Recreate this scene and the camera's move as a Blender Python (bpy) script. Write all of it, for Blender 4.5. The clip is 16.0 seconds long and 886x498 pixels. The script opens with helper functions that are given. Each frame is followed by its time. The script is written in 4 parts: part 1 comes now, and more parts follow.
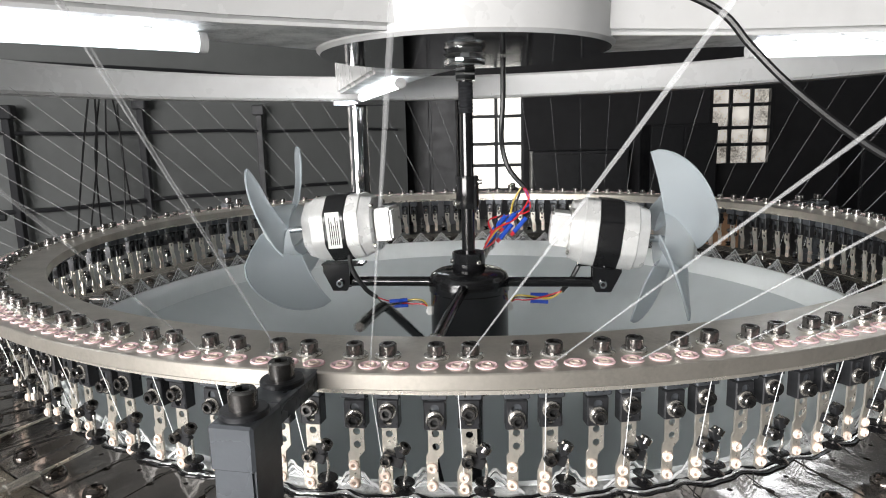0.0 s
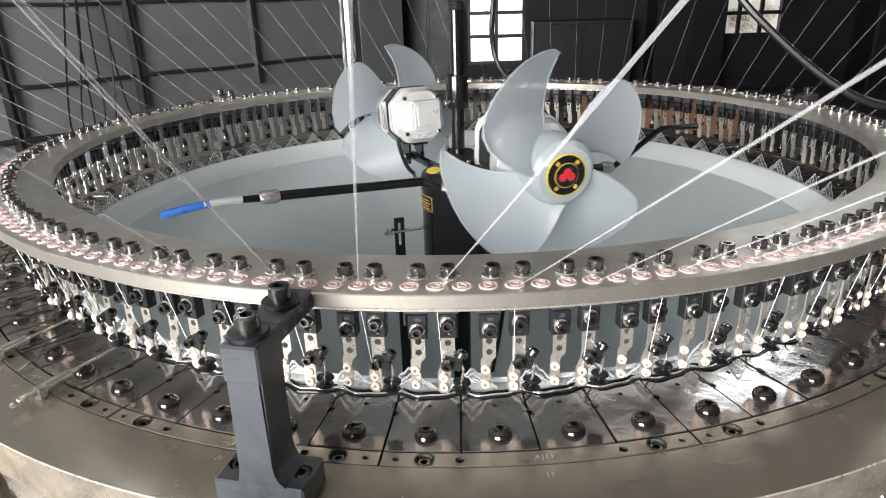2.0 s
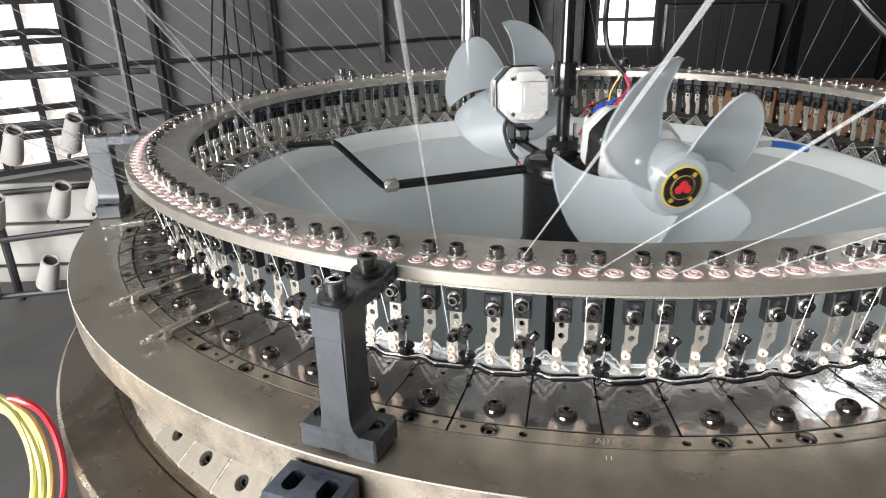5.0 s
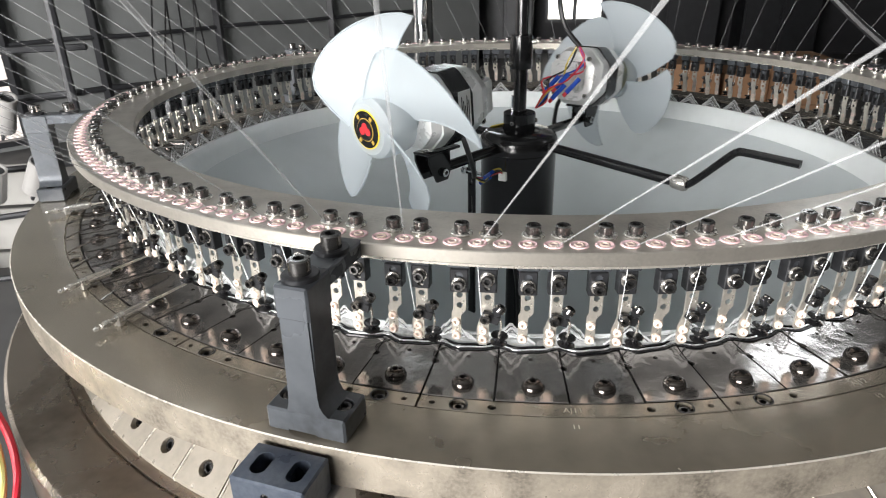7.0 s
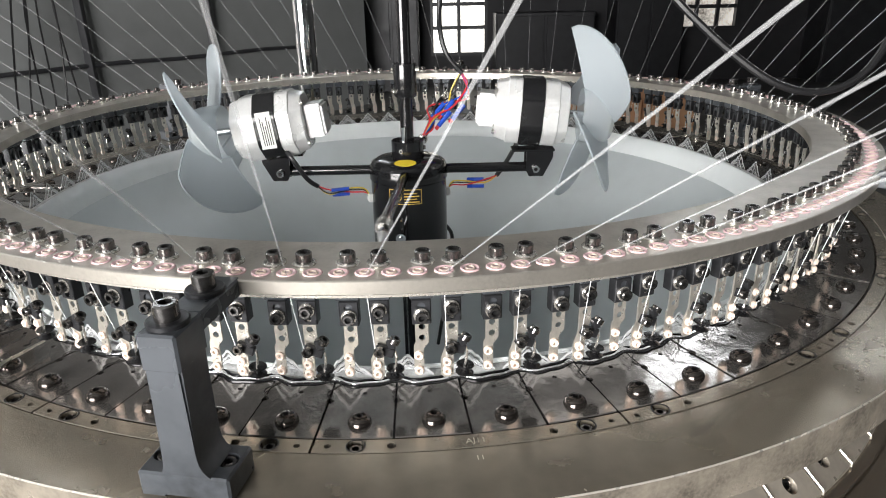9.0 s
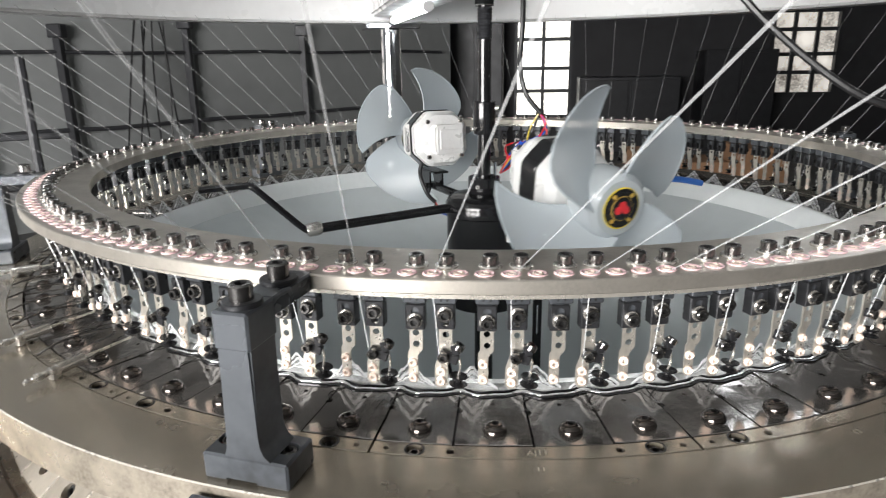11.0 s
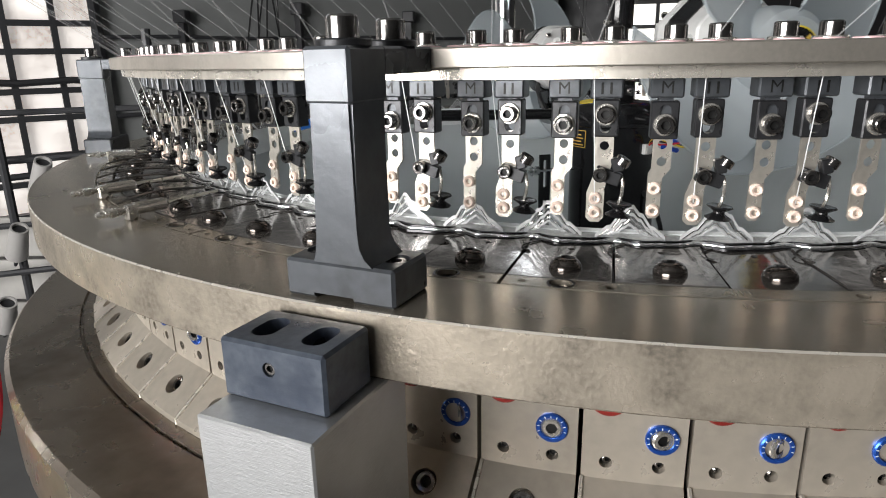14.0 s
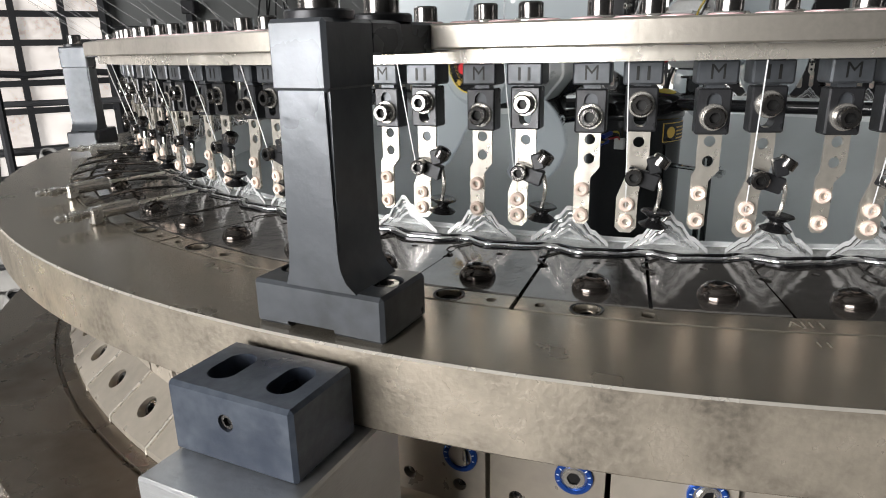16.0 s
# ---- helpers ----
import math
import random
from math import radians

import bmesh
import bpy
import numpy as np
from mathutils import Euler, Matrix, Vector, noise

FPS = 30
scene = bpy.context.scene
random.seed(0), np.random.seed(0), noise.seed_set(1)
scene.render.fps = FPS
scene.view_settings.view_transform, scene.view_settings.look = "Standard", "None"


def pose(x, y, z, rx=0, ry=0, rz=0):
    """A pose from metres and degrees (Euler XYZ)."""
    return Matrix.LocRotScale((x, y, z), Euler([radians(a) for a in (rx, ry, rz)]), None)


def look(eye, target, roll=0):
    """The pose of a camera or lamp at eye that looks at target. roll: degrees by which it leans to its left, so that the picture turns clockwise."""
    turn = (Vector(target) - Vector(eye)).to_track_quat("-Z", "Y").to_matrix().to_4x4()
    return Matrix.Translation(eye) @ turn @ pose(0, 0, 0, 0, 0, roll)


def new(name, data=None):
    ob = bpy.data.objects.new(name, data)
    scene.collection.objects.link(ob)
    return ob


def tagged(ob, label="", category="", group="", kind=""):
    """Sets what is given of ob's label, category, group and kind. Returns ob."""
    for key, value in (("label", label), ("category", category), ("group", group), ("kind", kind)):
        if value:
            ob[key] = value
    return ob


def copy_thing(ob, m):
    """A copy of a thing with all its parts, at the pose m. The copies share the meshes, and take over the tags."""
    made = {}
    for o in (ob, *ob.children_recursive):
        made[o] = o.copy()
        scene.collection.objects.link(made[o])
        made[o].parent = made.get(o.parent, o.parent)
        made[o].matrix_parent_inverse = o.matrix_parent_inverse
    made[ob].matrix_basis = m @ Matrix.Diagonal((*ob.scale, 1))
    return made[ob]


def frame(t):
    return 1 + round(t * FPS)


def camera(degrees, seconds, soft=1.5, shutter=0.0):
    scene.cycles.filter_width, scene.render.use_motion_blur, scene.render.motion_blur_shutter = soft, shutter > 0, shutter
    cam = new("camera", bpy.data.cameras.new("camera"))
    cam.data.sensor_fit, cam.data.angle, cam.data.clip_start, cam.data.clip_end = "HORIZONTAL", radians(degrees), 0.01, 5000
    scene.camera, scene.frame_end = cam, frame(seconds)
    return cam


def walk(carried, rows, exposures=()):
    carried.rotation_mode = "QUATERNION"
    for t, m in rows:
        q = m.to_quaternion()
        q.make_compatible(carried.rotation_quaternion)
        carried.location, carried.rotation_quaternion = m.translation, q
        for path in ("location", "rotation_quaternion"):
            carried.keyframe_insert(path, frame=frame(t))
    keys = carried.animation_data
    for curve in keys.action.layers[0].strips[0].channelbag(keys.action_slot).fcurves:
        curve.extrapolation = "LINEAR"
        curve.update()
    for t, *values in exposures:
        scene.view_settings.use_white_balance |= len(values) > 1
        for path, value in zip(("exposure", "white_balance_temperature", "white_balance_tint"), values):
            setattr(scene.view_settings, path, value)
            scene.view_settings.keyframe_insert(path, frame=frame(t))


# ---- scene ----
# ---- camera ----
cam = camera(68.3, 16.0, soft=1.0, shutter=0.25)
PATH = [
    (0.0, 0.0001, -0.7981, 1.2063, 2.020, -9.837, 1.462),
    (0.5, 0.0014, -0.7982, 1.2169, 2.003, -12.643, 1.478),
    (1.0, 0.0042, -0.8046, 1.2198, 1.954, -15.286, 1.542),
    (1.5, 0.0078, -0.8112, 1.2286, 1.959, -18.099, 1.572),
    (2.0, 0.0121, -0.8213, 1.2414, 1.862, -20.743, 1.607),
    (2.5, 0.0117, -0.8273, 1.2453, 1.752, -21.255, 1.581),
    (3.0, 0.0245, -0.8234, 1.2440, 2.436, -21.297, 1.604),
    (3.5, 0.0271, -0.8322, 1.2465, 7.112, -21.280, 1.341),
    (4.0, 0.0321, -0.8379, 1.2480, 12.397, -21.125, 1.217),
    (6.5, 0.0301, -0.8400, 1.2474, 11.905, -23.755, 0.874),
    (7.0, 0.0258, -0.8372, 1.2458, 8.242, -24.083, 1.023),
    (7.5, 0.0235, -0.8304, 1.2430, 3.569, -24.277, 0.988),
    (8.0, 0.0248, -0.8218, 1.2423, -1.262, -24.305, 1.047),
    (10.5, 0.0410, -0.8266, 1.2193, 0.396, -16.208, 1.140),
    (11.0, 0.0366, -0.8340, 1.2086, 6.005, -16.159, 0.825),
    (11.5, 0.0260, -0.8348, 1.1865, 10.637, -16.248, 0.853),
    (12.0, 0.0222, -0.8316, 1.1614, 14.936, -16.314, 0.821),
    (12.5, 0.0161, -0.8159, 1.1295, 15.360, -16.290, 0.795),
    (13.0, 0.0086, -0.7971, 1.1118, 15.014, -16.296, 0.912),
    (13.5, -0.0074, -0.7908, 1.0926, 14.768, -16.102, 1.005),
    (14.0, 0.0040, -0.7776, 1.0916, 14.713, -16.337, 1.013),
    (14.5, -0.0015, -0.7655, 1.0945, 14.852, -16.347, 0.983),
    (15.0, -0.0105, -0.7418, 1.0902, 15.019, -16.553, 0.973),
    (15.5, -0.0074, -0.7332, 1.0882, 15.164, -16.795, 1.093),
    (16.0, -0.0052, -0.7320, 1.0874, 15.576, -17.054, 1.112),
]
walk(cam, [(t, pose(x, y, z, 90 + pitch, roll, yaw)) for t, x, y, z, yaw, pitch, roll in PATH], exposures=[(0.0, 0.0), (1.0, 0.15), (2.5, 0.35), (7.0, 0.3), (8.2, 0.25), (10.5, 0.25), (12.0, 0.1), (13.0, -0.22), (14.0, -0.5), (16.0, -0.45)])

# ---- world and light ----
world = bpy.data.worlds.new("sky")
scene.world = world
world.use_nodes = True
sky = world.node_tree.nodes.new("ShaderNodeTexSky")
sky.sky_type, sky.sun_disc, sky.sun_elevation, sky.sun_rotation = "NISHITA", False, radians(35), radians(300)
world.node_tree.links.new(sky.outputs[0], world.node_tree.nodes["Background"].inputs[0])
world.node_tree.nodes["Background"].inputs[1].default_value = 0.12


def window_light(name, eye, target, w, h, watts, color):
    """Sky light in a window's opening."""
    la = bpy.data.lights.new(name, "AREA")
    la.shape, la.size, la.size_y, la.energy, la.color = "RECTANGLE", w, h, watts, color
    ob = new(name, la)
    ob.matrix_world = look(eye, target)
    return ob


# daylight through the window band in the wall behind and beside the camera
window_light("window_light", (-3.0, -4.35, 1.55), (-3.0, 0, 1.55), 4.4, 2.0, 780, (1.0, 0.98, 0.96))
TUBE = 7.0      # light given off by the tubes under the frame
PANE = 2.4       # daylight behind the window panes


# ---- materials ----
def mat(name, color, rough=0.5, metal=0.0, grain=0.12, scale=60.0, bump=0.0, dirt=None, emit=0.0, trans=0.0, alpha=1.0, spec=0.5, rvar=0.12, aniso=None):
    """A principled material with fine grain, broad stains and bump."""
    m = bpy.data.materials.new(name)
    m.use_nodes = True
    nt = m.node_tree
    b = nt.nodes["Principled BSDF"]
    n, l = nt.nodes, nt.links
    co = n.new("ShaderNodeTexCoord")
    fine = n.new("ShaderNodeTexNoise")
    fine.inputs["Scale"].default_value, fine.inputs["Detail"].default_value = scale, 6
    broad = n.new("ShaderNodeTexNoise")
    broad.inputs["Scale"].default_value, broad.inputs["Detail"].default_value = scale / 9, 4
    for x in (fine, broad):
        l.new(co.outputs["Object"], x.inputs["Vector"])
    if aniso:
        mp = n.new("ShaderNodeMapping")
        mp.inputs["Scale"].default_value = aniso
        l.new(co.outputs["Object"], mp.inputs[0])
        l.new(mp.outputs[0], fine.inputs["Vector"])
    mix = n.new("ShaderNodeMix")
    mix.data_type = "RGBA"
    c2 = dirt or tuple(v * (1 - 2 * grain) for v in color)
    mix.inputs["A"].default_value = (*color, 1)
    mix.inputs["B"].default_value = (*c2, 1)
    add = n.new("ShaderNodeMath")
    add.operation = "MULTIPLY"
    l.new(fine.outputs["Fac"], add.inputs[0])
    ramp = n.new("ShaderNodeMapRange")
    ramp.inputs["From Min"].default_value, ramp.inputs["From Max"].default_value = 0.32, 0.72
    l.new(broad.outputs["Fac"], ramp.inputs["Value"])
    l.new(ramp.outputs[0], add.inputs[1])
    amp = n.new("ShaderNodeMath")
    amp.operation, amp.use_clamp = "MULTIPLY", True
    amp.inputs[1].default_value = 1.8
    l.new(add.outputs[0], amp.inputs[0])
    l.new(amp.outputs[0], mix.inputs["Factor"])
    info = n.new("ShaderNodeObjectInfo")
    hv = n.new("ShaderNodeHueSaturation")
    vr = n.new("ShaderNodeMapRange")
    vr.inputs["To Min"].default_value, vr.inputs["To Max"].default_value = 0.9, 1.1
    l.new(info.outputs["Random"], vr.inputs["Value"])
    l.new(vr.outputs[0], hv.inputs["Value"])
    l.new(mix.outputs["Result"], hv.inputs["Color"])
    l.new(hv.outputs[0], b.inputs["Base Color"])
    rr = n.new("ShaderNodeMapRange")
    rr.inputs["To Min"].default_value, rr.inputs["To Max"].default_value = max(0.02, rough - rvar), min(1, rough + rvar)
    l.new(add.outputs[0], rr.inputs["Value"])
    l.new(rr.outputs[0], b.inputs["Roughness"])
    b.inputs["Metallic"].default_value = metal
    b.inputs["Specular IOR Level"].default_value = spec
    if bump:
        bp = n.new("ShaderNodeBump")
        bp.inputs["Strength"].default_value, bp.inputs["Distance"].default_value = bump, 0.002
        l.new(fine.outputs["Fac"], bp.inputs["Height"])
        l.new(bp.outputs[0], b.inputs["Normal"])
    if emit:
        b.inputs["Emission Strength"].default_value = emit
        l.new(mix.outputs["Result"], b.inputs["Emission Color"])
    if trans:
        b.inputs["Transmission Weight"].default_value = trans
    b.inputs["Alpha"].default_value = alpha
    return m


M_PLATE = mat("bronzed_steel", (0.48, 0.43, 0.355), 0.28, 0.72, 0.20, 60, 0.030, rvar=0.06)
M_CAM = mat("stamped_bronze_steel", (0.52, 0.47, 0.40), 0.36, 0.5, 0.16, 160, 0.04)
M_BAND = mat("bright_needle_band", (0.80, 0.81, 0.80), 0.4, 0.2, 0.35, 500, 0.1)
M_EDGE = mat("brushed_bronze_steel", (0.47, 0.415, 0.34), 0.38, 0.6, 0.32, 420, 0.14)
M_RING = mat("nickel_ring", (0.60, 0.56, 0.50), 0.38, 0.82, 0.12, 420, 0.05, rvar=0.07)
M_LINE = mat("bright_chamfer", (0.72, 0.68, 0.61), 0.35, 0.6, 0.08, 300)
M_SINK = mat("oiled_polished_steel", (0.40, 0.375, 0.355), 0.17, 0.8, 0.25, 90, 0.11, rvar=0.1)
M_DARK = mat("blackened_steel", (0.035, 0.036, 0.04), 0.42, 0.5, 0.2, 300, 0.1)
M_SCREW = mat("screw_steel", (0.25, 0.24, 0.235), 0.24, 0.95, 0.2, 300, 0.05)
# near black: shade in the screw sockets put into the colour; letters use it too
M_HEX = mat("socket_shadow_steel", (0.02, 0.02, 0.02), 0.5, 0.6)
M_WASH = mat("washer_steel", (0.62, 0.60, 0.56), 0.3, 0.8, 0.1, 300)
M_POST = mat("grey_phosphated_casting", (0.100, 0.109, 0.122), 0.42, 0.4, 0.32, 160, 0.09, rvar=0.16)
M_HOLD = mat("dark_phosphated_steel", (0.045, 0.046, 0.05), 0.35, 0.5, 0.2, 300, 0.05)
M_DOME = mat("burnished_bolt_steel", (0.13, 0.115, 0.105), 0.2, 0.9, 0.2, 200, 0.03)
M_CLAMP = mat("blued_steel_block", (0.04, 0.05, 0.075), 0.38, 0.5, 0.25, 260, 0.09, dirt=(0.13, 0.15, 0.18))
M_LOW = mat("stained_bronze_steel", (0.40, 0.355, 0.30), 0.32, 0.78, 0.2, 40, 0.04, dirt=(0.17, 0.14, 0.115))
M_ALU = mat("sawn_aluminium", (0.66, 0.67, 0.68), 0.42, 0.8, 0.12, 220, 0.15, aniso=(1, 1, 12))
M_BLADE = mat("stamped_steel_strip", (0.70, 0.66, 0.59), 0.34, 0.75, 0.15, 240, 0.08)
M_CERAM = mat("cream_ceramic", (0.84, 0.68, 0.59), 0.3, 0.0, 0.06, 200)
M_LOOP = mat("grey_loop_thread", (0.60, 0.61, 0.62), 0.45, 0.2, 0.15, 300)
M_PART = mat("pale_painted_sheet", (0.42, 0.41, 0.39), 0.7, 0.0, 0.2, 8, 0.05)
# darker pink: the shade inside the eyelet bores put into the colour
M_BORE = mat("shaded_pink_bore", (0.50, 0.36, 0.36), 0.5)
M_PINK = mat("pink_ceramic", (0.86, 0.60, 0.62), 0.25, 0.0, 0.08, 200)
M_HOLE = mat("dark_bore", (0.015, 0.013, 0.012), 0.6, 0.2)
M_BLACK = mat("black_plastic", (0.012, 0.012, 0.013), 0.3, 0.0, 0.2, 200)
M_PAINTB = mat("black_gloss_paint", (0.01, 0.01, 0.011), 0.2, 0.0, 0.2, 150, 0.02)
M_WHITE = mat("white_machine_paint", (0.62, 0.62, 0.62), 0.32, 0.0, 0.06, 40, 0.04, rvar=0.08)
M_ROUGHW = mat("scraped_white_paint", (0.75, 0.75, 0.74), 0.5, 0.0, 0.3, 260, 0.6, dirt=(0.3, 0.3, 0.3))
M_CHROME = mat("chrome", (0.72, 0.73, 0.74), 0.08, 1.0, 0.03, 60, rvar=0.03)
M_CAST = mat("silver_cast_aluminium", (0.80, 0.80, 0.79), 0.38, 0.25, 0.08, 300, 0.1)
M_PAPER = mat("white_paper_label", (0.75, 0.75, 0.73), 0.6)
M_GOLD = mat("gold_print", (0.75, 0.50, 0.10), 0.4, 0.3)
M_YELLOW = mat("yellow_print", (0.85, 0.65, 0.04), 0.5)
M_RED = mat("red_print", (0.65, 0.03, 0.04), 0.5)
M_CLOTH = mat("grey_white_knit_cloth", (0.58, 0.62, 0.63), 0.42, 0.0, 0.06, 30, 0.03, spec=0.5, rvar=0.1)
M_CLOTHRIM = mat("white_knit_edge", (0.78, 0.81, 0.81), 0.45, 0.0, 0.06, 80, 0.05)
M_YARN = mat("white_yarn", (0.80, 0.81, 0.82), 0.6, 0.0, 0.05, 300)
M_NEEDLE = mat("bright_needle_wire", (0.80, 0.80, 0.80), 0.25, 0.9, 0.05, 200)
M_WAVE = mat("dark_sinker_wave", (0.03, 0.03, 0.032), 0.25, 0.8, 0.2, 150)
M_BLUE = mat("blue_sleeve", (0.02, 0.07, 0.42), 0.35)
M_BLUERING = mat("blue_anodised_ring", (0.03, 0.12, 0.55), 0.3, 0.7)
M_REDRING = mat("red_anodised_ring", (0.50, 0.06, 0.05), 0.3, 0.7)
M_REDW = mat("red_wire", (0.55, 0.02, 0.03), 0.4)
M_YELW = mat("yellow_wire", (0.60, 0.45, 0.05), 0.4)
M_LIME = mat("clear_yellow_tube", (0.62, 0.60, 0.22), 0.25, 0.0, 0.1, 60)
M_REDT = mat("red_tube", (0.55, 0.03, 0.05), 0.25)
M_MARK = mat("engraving", (0.50, 0.46, 0.38), 0.6, 0.2)
M_WALL = mat("grey_wall_plaster", (0.24, 0.25, 0.25), 0.85, 0.0, 0.12, 4, 0.1)
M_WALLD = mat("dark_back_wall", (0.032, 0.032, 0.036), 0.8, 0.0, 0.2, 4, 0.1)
M_FLOOR = mat("worn_concrete_floor", (0.10, 0.10, 0.10), 0.6, 0.0, 0.18, 5, 0.1)
M_PIPE = mat("dark_pipe_paint", (0.035, 0.036, 0.04), 0.5, 0.2)
M_CONE = mat("grey_bobbin_plastic", (0.40, 0.39, 0.38), 0.5, 0.0, 0.08, 40)
M_RUBBER = mat("black_cable", (0.012, 0.012, 0.013), 0.45)
M_TUBE = mat("lit_led_tube", (0.90, 0.95, 1.0), 0.4, grain=0.0, emit=TUBE)
M_DAY = mat("daylight_pane", (1.0, 0.97, 0.90), 0.5, emit=PANE)
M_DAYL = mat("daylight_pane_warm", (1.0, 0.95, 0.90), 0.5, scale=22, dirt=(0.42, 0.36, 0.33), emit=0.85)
M_DIM = mat("clouded_pane", (0.95, 0.90, 0.82), 0.5, scale=30, dirt=(0.15, 0.13, 0.11), emit=0.6)
M_HOSE = mat("bright_blue_hose", (0.03, 0.17, 0.62), 0.35)
M_CARD = mat("brown_cardboard", (0.36, 0.20, 0.11), 0.8, 0.0, 0.15, 20)


def plastic():
    """Milky translucent plastic of the fan blades."""
    m = bpy.data.materials.new("milky_translucent_plastic")
    m.use_nodes = True
    n, l = m.node_tree.nodes, m.node_tree.links
    b = n["Principled BSDF"]
    b.inputs["Base Color"].default_value, b.inputs["Roughness"].default_value = (0.64, 0.69, 0.72, 1), 0.24
    t = n.new("ShaderNodeBsdfTranslucent")
    t.inputs[0].default_value = (0.66, 0.72, 0.76, 1)
    c = n.new("ShaderNodeBsdfTransparent")
    mx, mx2 = n.new("ShaderNodeMixShader"), n.new("ShaderNodeMixShader")
    mx.inputs[0].default_value, mx2.inputs[0].default_value = 0.42, 0.34
    l.new(b.outputs[0], mx.inputs[1])
    l.new(t.outputs[0], mx.inputs[2])
    l.new(mx.outputs[0], mx2.inputs[1])
    l.new(c.outputs[0], mx2.inputs[2])
    l.new(mx2.outputs[0], n["Material Output"].inputs[0])
    return m


M_MILK = plastic()


def veil(name, color, clear):
    """Sheer material: part of the light goes straight through."""
    m = mat(name, color, 0.5)
    n, l = m.node_tree.nodes, m.node_tree.links
    c, mx = n.new("ShaderNodeBsdfTransparent"), n.new("ShaderNodeMixShader")
    mx.inputs[0].default_value = clear
    l.new(n["Principled BSDF"].outputs[0], mx.inputs[1])
    l.new(c.outputs[0], mx.inputs[2])
    l.new(mx.outputs[0], n["Material Output"].inputs[0])
    return m


M_FUZZ = veil("fuzzy_white_yarn", (0.82, 0.83, 0.84), 0.80)
M_THIN = veil("thin_white_yarn", (0.82, 0.83, 0.84), 0.74)
M_SHEER = veil("sheer_loops", (0.72, 0.74, 0.75), 0.84)


# ---- building helpers ----
def P(r, a, z):
    """A point at radius r, a degrees round from the near side, height z."""
    return Vector((r * math.sin(radians(a)), -r * math.cos(radians(a)), z))


def around(a, r=0.0, z=0.0):
    """A pose turned a degrees round the axis: local -y points outwards."""
    return pose(0, 0, 0, 0, 0, a) @ pose(0, -r, z)


def mesh(bm, material, smooth=False, name="m"):
    me = bpy.data.meshes.new(name)
    bm.to_mesh(me)
    bm.free()
    for mm in (material if isinstance(material, (list, tuple)) else [material]):
        me.materials.append(mm)
    if smooth:
        me.shade_smooth()
        me.set_sharp_from_angle(angle=radians(35))
    return me


def empty(name, m=None):
    ob = new(name)
    ob.empty_display_size = 0.02
    if m is not None:
        ob.matrix_basis = m
    return ob


def part(name, data, material=None, parent=None, label="", m=None, smooth=True):
    """Links a bmesh or a mesh as one object under a thing."""
    me = data if isinstance(data, bpy.types.Mesh) else mesh(data, material, smooth, name)
    ob = new(name, me)
    if parent is not None:
        ob.parent = parent
    if m is not None:
        ob.matrix_basis = m
    return tagged(ob, label)


def box(bm, x0, x1, y0, y1, z0, z1, bevel=0.0, seg=1, m=None):
    vs = bmesh.ops.create_cube(bm, size=1, matrix=pose((x0 + x1) / 2, (y0 + y1) / 2, (z0 + z1) / 2) @ Matrix.Diagonal((x1 - x0, y1 - y0, z1 - z0, 1)))["verts"]
    if bevel:
        es = {e for v in vs for e in v.link_edges}
        vs = list({v for f in bmesh.ops.bevel(bm, geom=list(es), offset=bevel, segments=seg, affect="EDGES")["faces"] for v in f.verts} | {v for v in vs if v.is_valid})
    if m is not None:
        bmesh.ops.transform(bm, matrix=m, verts=vs)
    return bm


def lathe(bm, prof, n=24, m=None, a0=0.0, a1=360.0):
    """Turns a profile of (r, z) round the z axis."""
    full = abs(a1 - a0) >= 359.9
    cnt = n if full else n + 1
    rings = []
    for i in range(cnt):
        a = radians(a0 + (a1 - a0) * i / n)
        ring = []
        for r, z in prof:
            v = Vector((r * math.sin(a), -r * math.cos(a), z))
            ring.append(bm.verts.new(m @ v if m is not None else v))
        rings.append(ring)
    for i in range(n):
        A, B = rings[i], rings[(i + 1) % cnt]
        for j in range(len(prof) - 1):
            bm.faces.new((A[j], B[j], B[j + 1], A[j + 1]))
    if not full:
        for R, flip in ((rings[0], False), (rings[-1], True)):
            if len(R) > 2:
                bm.faces.new(R if not flip else R[::-1])
    return bm


def disc_cap(bm, r, z, n, m=None):
    vs = [bm.verts.new((m or Matrix()) @ Vector((r * math.cos(2 * math.pi * i / n), r * math.sin(2 * math.pi * i / n), z))) for i in range(n)]
    bm.faces.new(vs)


def sector(bm, r0, r1, a0, a1, z0, z1, n=8, ch=0.0):
    """A closed block of a ring with small top chamfers."""
    prof = [(r0, z0), (r1, z0), (r1, z1 - ch), (r1 - ch, z1), (r0 + ch, z1), (r0, z1 - ch)] if ch else [(r0, z0), (r1, z0), (r1, z1), (r0, z1)]
    return lathe(bm, prof + prof[:1], n, None, a0, a1)


def rod(bm, pts, r, n=8):
    """A tube through points."""
    pts = [Vector(p) for p in pts]
    rings = []
    up = Vector((0.31, 0.17, 0.93))
    for i, p in enumerate(pts):
        d = (pts[min(i + 1, len(pts) - 1)] - pts[max(i - 1, 0)]).normalized()
        u = d.cross(up)
        if u.length < 0.05:
            u = d.cross(Vector((1, 0, 0)))
        u.normalize()
        w = d.cross(u)
        rr = r[i] if isinstance(r, (list, tuple)) else r
        rings.append([bm.verts.new(p + rr * (u * math.cos(2 * math.pi * k / n) + w * math.sin(2 * math.pi * k / n))) for k in range(n)])
    for A, B in zip(rings, rings[1:]):
        for k in range(n):
            bm.faces.new((A[k], A[(k + 1) % n], B[(k + 1) % n], B[k]))
    bm.faces.new(rings[0][::-1])
    bm.faces.new(rings[-1])
    return bm


